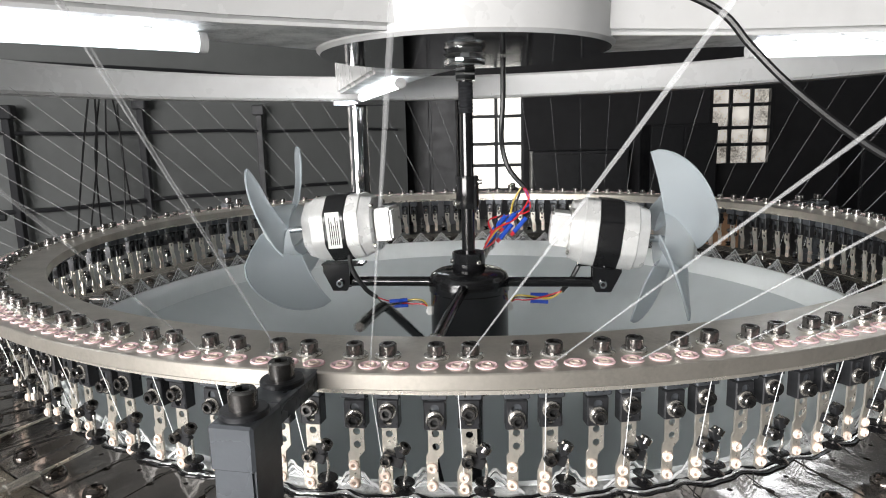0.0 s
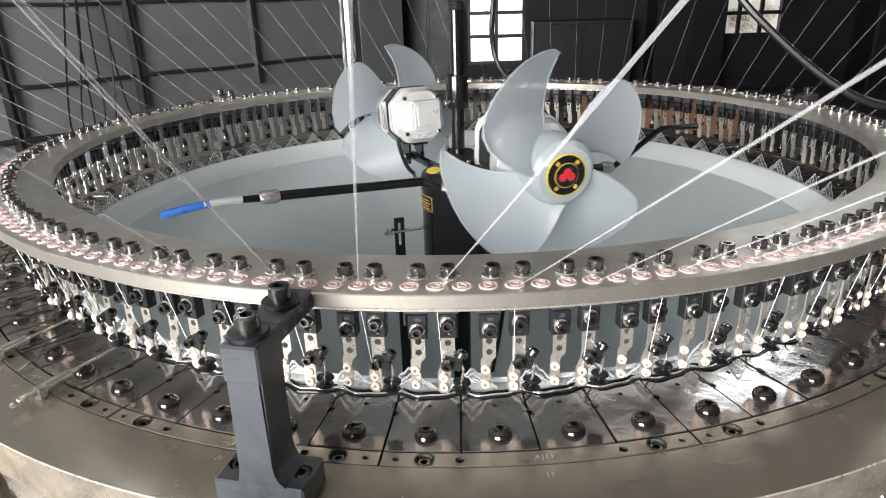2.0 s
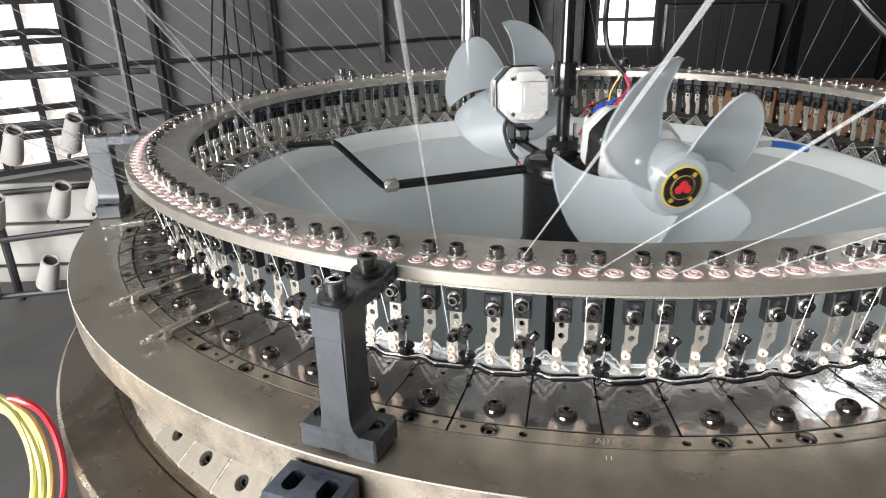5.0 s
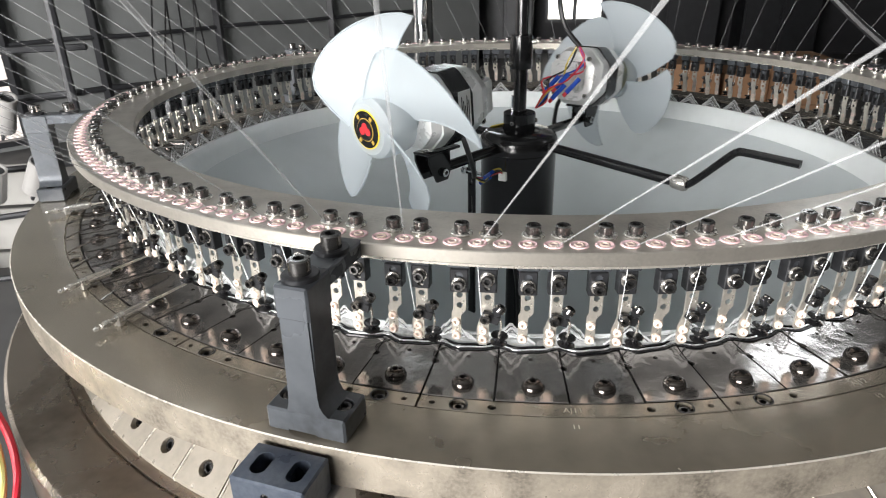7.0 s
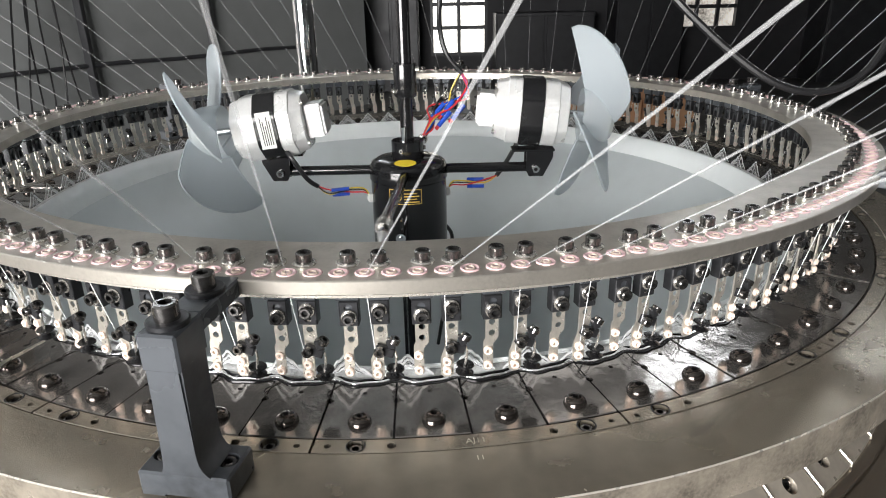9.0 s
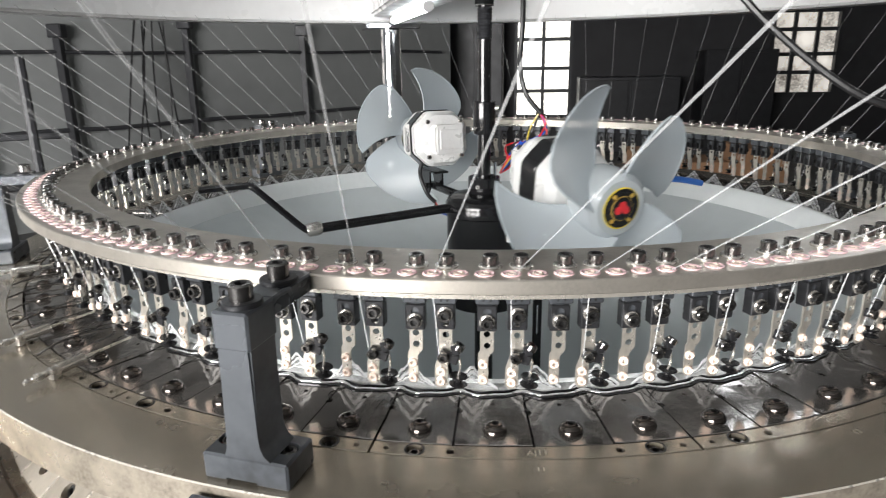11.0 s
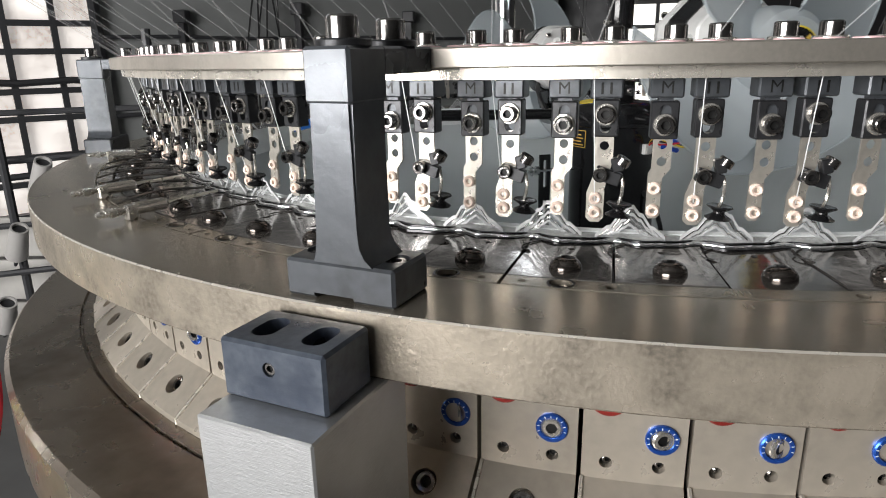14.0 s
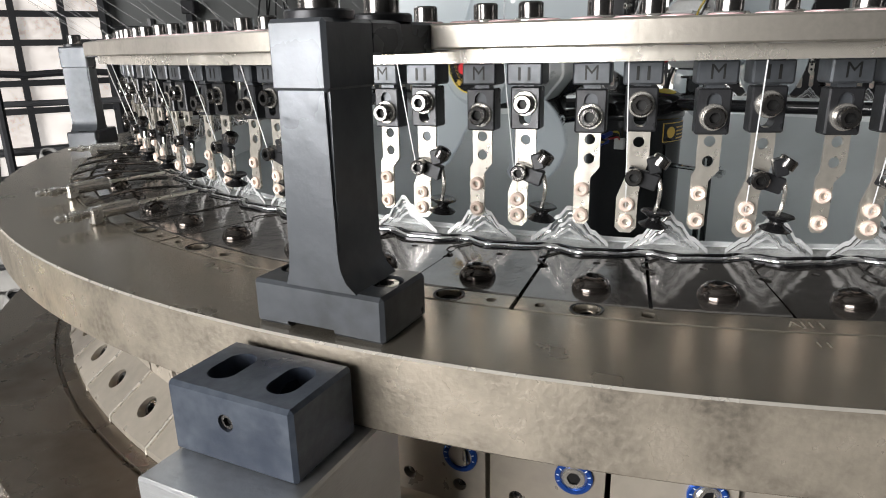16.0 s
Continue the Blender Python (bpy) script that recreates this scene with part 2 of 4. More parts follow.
def smooth_path(pts, k=6):
    """Catmull-Rom points through pts."""
    pts = [Vector(p) for p in pts]
    out = []
    for i in range(len(pts) - 1):
        p0, p1, p2, p3 = pts[max(i - 1, 0)], pts[i], pts[i + 1], pts[min(i + 2, len(pts) - 1)]
        for j in range(k):
            t = j / k
            out.append(0.5 * ((2 * p1) + (p2 - p0) * t + (2 * p0 - 5 * p1 + 4 * p2 - p3) * t * t + (3 * p1 - p0 - 3 * p2 + p3) * t ** 3))
    return out + [pts[-1]]


def carve(bm, cutters, material):
    """The mesh of bm with the cutters taken out of it."""
    a = new("a", mesh(bm, material))
    b = new("b", mesh(cutters, material))
    md = a.modifiers.new("cut", "BOOLEAN")
    md.operation, md.object, md.solver, md.use_self = "DIFFERENCE", b, "EXACT", True
    bpy.context.view_layer.update()
    me = bpy.data.meshes.new_from_object(a.evaluated_get(bpy.context.evaluated_depsgraph_get()))
    for o in (a, b):
        bpy.data.objects.remove(o)
    me.shade_smooth()
    me.set_sharp_from_angle(angle=radians(30))
    return me


def cyl(bm, r, z0, z1, n=20, m=None):
    bmesh.ops.create_cone(bm, cap_ends=True, segments=n, radius1=r, radius2=r, depth=z1 - z0, matrix=(m or Matrix()) @ pose(0, 0, (z0 + z1) / 2))
    return bm


def text_mesh(body, size, material, depth=0.0):
    cu = bpy.data.curves.new("t", "FONT")
    cu.body, cu.size, cu.extrude, cu.align_x, cu.align_y, cu.resolution_u = body, size, depth, "CENTER", "CENTER", 2
    ob = new("t", cu)
    bpy.context.view_layer.update()
    me = bpy.data.meshes.new_from_object(ob.evaluated_get(bpy.context.evaluated_depsgraph_get()))
    me.materials.clear()
    me.materials.append(material)
    bpy.data.objects.remove(ob)
    return me


def screw_mesh(r, h, material=None):
    """A socket head cap screw, its base at z 0."""
    bm = bmesh.new()
    hx = r * 0.55
    prof = [(r, 0), (r, h - r * 0.14), (r * 0.86, h)]
    lathe(bm, prof, 20)
    # rim to the hexagon socket
    n = 12
    top = [bm.verts.new((r * 0.86 * math.cos(2 * math.pi * i / n), r * 0.86 * math.sin(2 * math.pi * i / n), h)) for i in range(n)]
    hexa = [bm.verts.new((hx * math.cos(2 * math.pi * i / n) * (1 if i % 2 == 0 else 0.93), hx * math.sin(2 * math.pi * i / n) * (1 if i % 2 == 0 else 0.93), h)) for i in range(n)]
    deep = [bm.verts.new((v.co.x, v.co.y, h * 0.4)) for v in hexa]
    for i in range(n):
        j = (i + 1) % n
        bm.faces.new((top[i], top[j], hexa[j], hexa[i]))
        # socket walls and floor coloured near black for the shade in them
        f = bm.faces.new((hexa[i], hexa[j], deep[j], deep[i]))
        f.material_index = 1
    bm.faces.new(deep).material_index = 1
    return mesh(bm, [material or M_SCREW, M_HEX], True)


def washer_mesh(r, h):
    bm = bmesh.new()
    lathe(bm, [(r * 0.45, 0), (r, 0), (r, h * 0.7), (r * 0.94, h), (r * 0.45, h)], 20)
    return mesh(bm, M_WASH, True)


# ---- large structure: the hall ----
FLOOR = -0.30


def slab(name, a, b, z0, z1, thick, material, holes=(), label=""):
    """A wall from a to b in plan, its thickness to the right of the way, with openings (u0, u1, z0, z1) along it."""
    a, b = Vector((*a, 0)), Vector((*b, 0))
    d = (b - a).normalized()
    yaw = math.degrees(math.atan2(d.y, d.x))
    L = (b - a).length
    bm = bmesh.new()
    us = sorted({0, L, *[h[0] for h in holes], *[h[1] for h in holes]})
    for u0, u1 in zip(us, us[1:]):
        zs = [z0]
        for h in sorted(holes, key=lambda h: h[2]):
            if h[0] <= u0 + 1e-6 and h[1] >= u1 - 1e-6:
                zs += [h[2], h[3]]
        zs.append(z1)
        for k in range(0, len(zs), 2):
            if zs[k + 1] - zs[k] > 1e-4:
                box(bm, u0, u1, -thick, 0, zs[k], zs[k + 1])
    ob = part(name, bm, material, None, label, pose(a.x, a.y, 0, 0, 0, yaw), smooth=False)
    tagged(ob, kind="structure")
    return ob, pose(a.x, a.y, 0, 0, 0, yaw)


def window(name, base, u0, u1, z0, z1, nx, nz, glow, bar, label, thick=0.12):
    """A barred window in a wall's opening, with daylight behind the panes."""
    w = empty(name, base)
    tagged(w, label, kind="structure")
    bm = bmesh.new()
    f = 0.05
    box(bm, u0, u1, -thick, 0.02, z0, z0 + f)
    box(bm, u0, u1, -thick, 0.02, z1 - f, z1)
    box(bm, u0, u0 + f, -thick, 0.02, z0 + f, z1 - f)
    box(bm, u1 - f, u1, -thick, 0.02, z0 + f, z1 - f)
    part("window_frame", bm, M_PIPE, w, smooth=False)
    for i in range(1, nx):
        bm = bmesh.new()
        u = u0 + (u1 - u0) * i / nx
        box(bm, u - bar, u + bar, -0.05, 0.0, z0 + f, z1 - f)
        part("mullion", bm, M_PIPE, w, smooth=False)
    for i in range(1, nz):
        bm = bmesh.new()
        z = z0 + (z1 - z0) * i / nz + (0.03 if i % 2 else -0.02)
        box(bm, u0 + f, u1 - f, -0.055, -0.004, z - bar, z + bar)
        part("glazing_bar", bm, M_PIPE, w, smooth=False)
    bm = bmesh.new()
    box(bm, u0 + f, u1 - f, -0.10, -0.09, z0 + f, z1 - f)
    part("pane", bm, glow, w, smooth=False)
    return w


bm = bmesh.new()
box(bm, -14, 14, -12, 14, FLOOR - 0.2, FLOOR)
tagged(part("floor", bm, M_FLOOR, None, "worn grey concrete factory floor", smooth=False), kind="structure")
bm = bmesh.new()
box(bm, -14, 14, -12, 14, 4.2, 4.4)
tagged(part("ceiling", bm, M_WALL, None, "dim grey hall ceiling", smooth=False), kind="structure")

WL_A, WL_B = (-9.0, -0.95), (-0.9, 9.1)      # slanting side wall with the barred window
holes_w = [(5.5, 7.0, -0.26, 1.75), (2.2, 5.1, -0.26, 1.75)]
_, base_w = slab("wall_west", WL_B[::-1][::-1], WL_A, FLOOR, 4.2, 0.2, M_WALL, [(12.9 - h[1], 12.9 - h[0], h[2], h[3]) for h in holes_w], "grey plastered hall wall with pipes")
for i, h in enumerate(holes_w):
    window("window_%d" % (i + 1), base_w, 12.9 - h[1], 12.9 - h[0], h[2], h[3], 4 if i == 0 else 8, 7, M_DAYL, 0.026, "bright wide window with dark steel glazing bars")
holes_n = [(1.54, 2.52, 0.2, 1.92), (5.75, 6.84, 0.55, 1.92), (9.5, 11.2, 0.6, 2.2)]
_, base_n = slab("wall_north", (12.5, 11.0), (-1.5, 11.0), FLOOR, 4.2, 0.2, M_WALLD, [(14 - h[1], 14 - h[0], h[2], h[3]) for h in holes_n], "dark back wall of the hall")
for i, h in enumerate(holes_n):
    window("window_%d" % (i + 3), base_n, 14 - h[1], 14 - h[0], h[2], h[3], 2 if i == 0 else 3, 4, M_DAY if i == 0 else M_DIM, 0.03, "bright paned window in the dark back wall")
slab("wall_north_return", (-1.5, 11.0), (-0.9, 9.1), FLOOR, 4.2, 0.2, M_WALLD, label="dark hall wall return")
slab("wall_east", (12.5, -4.5), (12.5, 11.0), FLOOR, 4.2, 0.2, M_WALL, label="grey hall wall")
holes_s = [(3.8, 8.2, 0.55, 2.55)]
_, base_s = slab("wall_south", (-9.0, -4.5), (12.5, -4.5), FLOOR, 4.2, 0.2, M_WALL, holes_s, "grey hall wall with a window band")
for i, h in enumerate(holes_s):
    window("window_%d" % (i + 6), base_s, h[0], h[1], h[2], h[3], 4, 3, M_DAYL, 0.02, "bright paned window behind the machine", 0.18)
slab("wall_south_west", (-9.0, -0.95), (-9.0, -4.5), FLOOR, 4.2, 0.2, M_WALL, label="grey hall wall")

# pipes and cable rails along the side wall
d_w = (Vector((*WL_B, 0)) - Vector((*WL_A, 0))).normalized()
n_w = Vector((d_w.y, -d_w.x, 0))


def on_west(u, z, off=0.12):
    return Vector((*WL_A, z)) + d_w * u + n_w * off


for k, (z, u0, u1, r) in enumerate([(1.32, 6.9, 12.6, 0.018), (0.62, 6.9, 11.6, 0.022), (0.15, 6.0, 9.4, 0.03), (1.95, 6.0, 12.7, 0.02), (0.95, 5.2, 6.9, 0.03)]):
    bm = bmesh.new()
    rod(bm, [on_west(u0 + (u1 - u0) * i / 8, z + 0.01 * math.sin(i * 2.1)) for i in range(9)], r)
    tagged(part("wall_pipe", bm, M_PIPE, None, "dark pipe run along the grey wall"), category="pipe", group="wall pipes")
for k, (u, z0, z1) in enumerate([(7.7, -0.2, 1.45), (8.9, 0.1, 1.55), (10.3, 0.4, 1.5), (6.95, -0.25, 1.9)]):
    bm = bmesh.new()
    a = on_west(u, z0)
    box(bm, a.x - 0.035, a.x + 0.035, a.y - 0.035, a.y + 0.035, z0, z1, 0.005)
    box(bm, a.x - 0.07, a.x + 0.07, a.y - 0.05, a.y + 0.05, z1, z1 + 0.12, 0.01)
    tagged(part("wall_post", bm, M_PIPE, None, "dark steel post with a junction box on top"), category="post", group="wall posts")
# dark lockers and shelves along the back wall
for k, (x, w, h) in enumerate([(-0.6, 0.9, 2.3), (1.9, 1.6, 1.2), (3.6, 1.1, 1.6), (7.6, 2.2, 1.35)]):
    cab = empty("steel_cabinet", pose(x, 10.55, FLOOR))
    tagged(cab, "dark steel cabinet against the back wall", "cabinet", "back cabinets")
    bm = bmesh.new()
    box(bm, -w / 2, w / 2, -0.25, 0.4, 0, h, 0.01)
    part("body", bm, M_PIPE, cab)
    for s in (-1, 1):
        bm = bmesh.new()
        box(bm, s * w / 4 - w / 4 + 0.02, s * w / 4 + w / 4 - 0.02, -0.275, -0.25, 0.08, h - 0.05, 0.006)
        part("door", bm, M_PIPE, cab)

# ---- the machine: beds and rings ----
RP = 0.5740
LIFT = 0.0022      # the upper bed and all that lies on it stand this much above 1 m
machine_base = empty("machine_base")
tagged(machine_base, "round knitting machine base of dark bronzed steel", "machine base")
bm = bmesh.new()
lathe(bm, [(0.30, FLOOR), (0.52, FLOOR), (0.52, FLOOR + 0.08), (0.42, FLOOR + 0.14), (0.42, 0.70), (0.50, 0.78), (0.50, 0.84), (0.30, 0.84)], 64)
part("pedestal", bm, M_POST, machine_base, "grey cast pedestal")
bm = bmesh.new()
lathe(bm, [(0.30, 0.835), (0.604, 0.835), (0.6075, 0.8385), (0.6075, 0.886), (0.604, 0.8895), (0.5575, 0.8895), (0.5567, 0.8875), (0.5553, 0.8875), (0.5545, 0.8895), (0.47, 0.8895), (0.40, 0.8895)], 180)
part("lower_bed", bm, M_LOW, machine_base, "oily bronzed steel lower bed with a scribed groove")
bm = bmesh.new()
lathe(bm, [(0.55, 0.55), (0.60, 0.55), (0.60, 0.70), (0.55, 0.70), (0.55, 0.55)], 120)
part("guard_ring", bm, M_PIPE, machine_base)

# upper bed ring
upper_bed = empty("upper_bed", pose(0, 0, LIFT))
tagged(upper_bed, "thick polished bronze-grey steel ring plate", "ring plate")
bm = bmesh.new()
lathe(bm, [(0.5300, 0.9730), (RP - 0.001, 0.9730), (RP, 0.9740), (RP, 0.9993), (RP - 0.0007, 1.0), (0.5293, 1.0), (0.5287, 0.9992), (0.5287, 0.9730)], 240)
for f in bm.faces:
    c = f.calc_center_median()
    rc = Vector((c.x, c.y)).length
    if rc > RP - 0.0005:
        f.material_index = 2 if c.z > 0.9993 else 1
    elif rc < 0.5293 and c.z > 0.9994:
        f.material_index = 2
part("bed_ring", mesh(bm, [M_PLATE, M_EDGE, M_LINE], True), None, upper_bed)
bm = bmesh.new()
lathe(bm, [(0.447, 0.9755), (0.5284, 0.9755), (0.5284, 0.9925), (0.447, 0.9925), (0.447, 0.9755)], 180)
part("under_ring", bm, M_DARK, upper_bed)

A0 = -4.35     # a joint between two segments
# 18 segments with their counterbored screws
bm, cut = bmesh.new(), bmesh.new()
sector(bm, 0.5165, 0.5282, 0.09, 19.91, 0.9926, 1.0, 20, 0.0004)
HO = [(2.7, 0.0050), (17.3, 0.0050), (0.95, 0.0019), (19.05, 0.0019), (4.9, 0.0026), (15.1, 0.0026)]
for a, r in HO:
    cyl(cut, r, 0.9938, 1.01, 20, Matrix.Translation(P(0.5225, a, 0)))
SEG = carve(bm, cut, M_PLATE)
SEGSCREW = screw_mesh(0.0040, 0.0045)
bm = bmesh.new()
lathe(bm, [(0.0049, 0.0062), (0.0056, 0.0064), (0.0058, 0.0062)], 20)
lathe(bm, [(0.0041, 0.0001), (0.0050, 0.0001)], 20)
SEGRIM = mesh(bm, M_DARK, True)
bm = bmesh.new()
disc_cap(bm, 0.0025, 0, 14)
BORE = mesh(bm, M_HOLE)
for k in range(18):
    seg = part("ring_segment", SEG, None, upper_bed, m=pose(0, 0, 0, 0, 0, A0 + 20 * k))
    for a, r in HO[:2]:
        part("segment_screw", SEGSCREW, None, seg, m=Matrix.Translation(P(0.5225, a, 0.9940)))
        part("screw_seat", SEGRIM, None, seg, m=Matrix.Translation(P(0.5225, a, 0.9941)))
    for a, r in HO[2:]:
        part("threaded_bore", BORE, None, seg, m=Matrix.Translation(P(0.5225, a, 0.9942)) @ Matrix.Scale(0.0 + r / 0.0026, 4))
    part("engraved_mark", text_mesh("AJ%d" % (k + 11 if k < 8 else k - 7), 0.0062, M_MARK), None, seg, m=around(10.1, 0.5228, 1.0002))
    part("engraved_mark", text_mesh("%d" % (k + 11 if k < 8 else k - 7), 0.0055, M_MARK), None, seg, m=around(10.1, 0.5375, 1.0002))

# 72 polished cap plates with dome bolts
cap_ring = empty("cap_plate_ring", pose(0, 0, LIFT))
tagged(cap_ring, "ring of polished oily black steel cap plates with dome bolts", "cap plates")
bm, cut = bmesh.new(), bmesh.new()
lathe(bm, [(0.458, 0.9926), (0.5152, 0.9926), (0.5152, 0.9992), (0.5147, 0.9997), (0.500, 0.9997), (0.480, 0.9995), (0.468, 0.9999), (0.458, 1.0008), (0.458, 0.9926)], 6, None, 0.075, 4.925)
cyl(cut, 0.0016, 0.995, 1.01, 12, Matrix.Translation(P(0.4705, 2.6, 0)))
cyl(cut, 0.0024, 0.995, 1.01, 14, Matrix.Translation(P(0.4790, 0.1, 0)))
cyl(cut, 0.0024, 0.995, 1.01, 14, Matrix.Translation(P(0.4790, 5.1, 0)))
CAP = carve(bm, cut, M_SINK)
bm = bmesh.new()
lathe(bm, [(0.0071, 0), (0.0072, 0.0006), (0.0069, 0.0018), (0.0062, 0.0032), (0.0050, 0.0044), (0.0036, 0.0051), (0.0022, 0.0053)], 24)
lathe(bm, [(0.0022, 0.0053), (0.0020, 0.0030)], 6)
disc_cap(bm, 0.0020, 0.0030, 6)
# socket faces of the dome take the near-black shade colour
for f in bm.faces:
    c = f.calc_center_median()
    if Vector((c.x, c.y)).length < 0.0021 and c.z < 0.0052:
        f.material_index = 1
DOME = mesh(bm, [M_DOME, M_HEX], True)
bm = bmesh.new()
rod(bm, [P(0.4776, 0.25, 1.0001), P(0.474, -0.25, 1.0002), P(0.470, -0.30, 1.0003), P(0.466, 0.1, 1.0005), P(0.462, 0.6, 1.0008)], 0.00035, 5)
CURL = mesh(bm, M_HOLE, True)
for k in range(72):
    cp = part("cap_plate", CAP, None, cap_ring, m=pose(0, 0, 0.0004 * math.sin(k * 2.4), 0, 0, A0 + 5 * k))
    part("dome_bolt", DOME, None, cp, m=Matrix.Translation(P(0.5005, 2.65, 0.9996)) @ pose(0, 0, 0, 0, 0, k * 37 % 60))
    part("curved_joint", CURL, None, cp)

# sinker wave, needle peaks and cloth
needle_ring = empty("needle_ring", pose(0, 0, LIFT))
tagged(needle_ring, "ring of needle hooks and sinkers forming a bright wave", "needle ring")
NA = 72 * 16
STEPS = ((-1.0, 0.0), (-0.66, 0.32), (-0.56, 0.34), (-0.34, 0.72), (-0.24, 0.74), (-0.06, 1.0), (0.06, 1.0), (0.22, 0.76), (0.33, 0.73), (0.55, 0.36), (0.66, 0.33), (1.0, 0.0))


def chevron(i):
    """One stepped peak of loops: a thin ribbon over one needle station."""
    bm = bmesh.new()
    prev = None
    for u, v in STEPS:
        a, z = u * (2.10 - 0.22 * i), 1.0030 + (0.0158 - 0.0024 * i) * v
        r, w, h = 0.4562 - 0.0011 * i + 0.0015 * v, 0.0002, (0.0010, 0.00045, 0.0008, 0.0004, 0.0007)[i]
        q = [bm.verts.new(P(r + w, a, z + h)), bm.verts.new(P(r - w, a, z + h)), bm.verts.new(P(r - w, a, z - h)), bm.verts.new(P(r + w, a, z - h))]
        if prev:
            for k in range(4):
                bm.faces.new((prev[k], prev[(k + 1) % 4], q[(k + 1) % 4], q[k]))
        prev = q
    return mesh(bm, M_NEEDLE if i % 2 else M_LOOP)


CHEV = [chevron(i) for i in range(5)]
bm = bmesh.new()
top = [bm.verts.new(P(0.4545 + 0.001 * v, u * 1.9, 1.0020 + 0.0145 * v)) for u, v in STEPS]
low = [bm.verts.new(P(0.4545, u * 1.9, 1.0015)) for u, v in STEPS]
for k in range(len(STEPS) - 1):
    bm.faces.new((low[k], low[k + 1], top[k + 1], top[k]))
SHEER = mesh(bm, M_SHEER)
for k in range(72):
    pk = part("loop_peak", SHEER, None, needle_ring, m=pose(0, 0, 0, 0, 0, 1.58 + 5 * k))
    for i in range(5):
        part("loop_line", CHEV[i], None, pk, m=pose(0, 0, 0.0006 * math.sin(k * 1.7 + i), 0, 0, 0.06 * math.sin(k * 2.3 + i)))
for i in range(3):
    bm = bmesh.new()
    prof = []
    prev = None
    for j in range(NA + 1):
        a = 360.0 * j / NA
        s = math.sin(radians((a - 1.6) * 72))
        s2 = math.sin(radians((a - 1.6) * 144 + 40))
        r = 0.4622 - 0.0022 * i + 0.0021 * s + 0.0009 * s2
        z = 1.0006 + 0.0007 * i
        quad = [bm.verts.new(P(r + 0.0008, a, z - 0.0008)), bm.verts.new(P(r + 0.0006, a, z + 0.0004)), bm.verts.new(P(r - 0.0008, a, z + 0.0006)), bm.verts.new(P(r - 0.0010, a, z - 0.0008))]
        if prev:
            for q in range(4):
                bm.faces.new((prev[q], prev[(q + 1) % 4], quad[(q + 1) % 4], quad[q]))
        prev = quad
    part("sinker_band", bm, M_WAVE if i != 1 else M_NEEDLE, needle_ring)
bm = bmesh.new()
lathe(bm, [(0.4486, 1.0008), (0.4488, 1.0030), (0.4530, 1.0034), (0.4574, 1.0016), (0.4578, 0.9996)], 288)
part("needle_band", bm, M_BAND, needle_ring)

knit_cloth = empty("knit_cloth", pose(0, 0, LIFT))
tagged(knit_cloth, "taut grey-white knitted cloth tube narrowing inside the ring", "cloth")
bm = bmesh.new()
lathe(bm, [(0.4480, 0.992), (0.4480, 1.0035), (0.4455, 1.0045), (0.4435, 1.0035), (0.436, 0.990), (0.4315, 0.9775)], 180)
part("cloth_edge", bm, M_CLOTHRIM, knit_cloth)
bm = bmesh.new()
lathe(bm, [(0.4320, 0.9776), (0.424, 0.9715), (0.400, 0.957), (0.350, 0.925), (0.300, 0.886), (0.255, 0.838), (0.215, 0.770), (0.170, 0.66), (0.105, 0.53), (0.0001, 0.40)], 180)
part("cloth_tube", bm, M_CLOTH, knit_cloth)

# ---- carrier ring with eyelets and screws ----
ZT, ZB, RO, RI = 1.0958, 1.0872, 0.5062, 0.4470
carrier_ring = empty("yarn_carrier_ring")
tagged(carrier_ring, "large flat nickel-grey carrier ring with eyelets and socket screws", "carrier ring")
bm = bmesh.new()
lathe(bm, [(RI, ZB), (RO - 0.0006, ZB), (RO, ZB + 0.0006), (RO, ZT - 0.0007), (RO - 0.0007, ZT), (RI + 0.0006, ZT), (RI, ZT - 0.0006), (RI, ZB)], 300)
part("ring_body", bm, M_RING, carrier_ring)
bm = bmesh.new()
lathe(bm, [(0.466, 1.0822), (0.4985, 1.0822), (0.4985, 1.0871), (0.466, 1.0871), (0.466, 1.0822)], 240)
part("lower_rail", bm, M_BLADE, carrier_ring, "thin bright rail under the ring")
SCREW = screw_mesh(0.0046, 0.0057)
WASH = washer_mesh(0.0068, 0.0016)
bm = bmesh.new()
lathe(bm, [(0.0056, -0.0002), (0.0056, 0.0005), (0.0049, 0.0008), (0.0040, 0.0004), (0.0031, -0.0002)], 22)
EYE_O = mesh(bm, M_PINK, True)
bm = bmesh.new()
lathe(bm, [(0.0031, 0.0000), (0.0029, 0.0007), (0.0021, 0.0009), (0.0016, 0.0001)], 16)
EYE_I = mesh(bm, M_CERAM, True)
# flat disc closing the eyelet, coloured darker for the shade in its bore
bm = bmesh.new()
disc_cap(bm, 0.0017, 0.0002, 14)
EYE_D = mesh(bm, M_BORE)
for k in range(72):
    for da in (0.0, 2.05):
        a = -7.04 + 5 * k + da
        s = part("cap_screw", SCREW, None, carrier_ring, m=Matrix.Translation(P(0.4820, a, ZT + 0.0016)) @ pose(0, 0, 0, 0, 0, (k * 53 + da * 20) % 60))
        part("washer", WASH, None, s, m=pose(0, 0, -0.0016))
    for j in range(3):
        e = part("eyelet", EYE_O, None, carrier_ring, m=Matrix.Translation(P(0.4950, -5.75 + 5 * k + j * 5 / 3, ZT)))
        part("eyelet_core", EYE_I, None, e)
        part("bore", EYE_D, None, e)

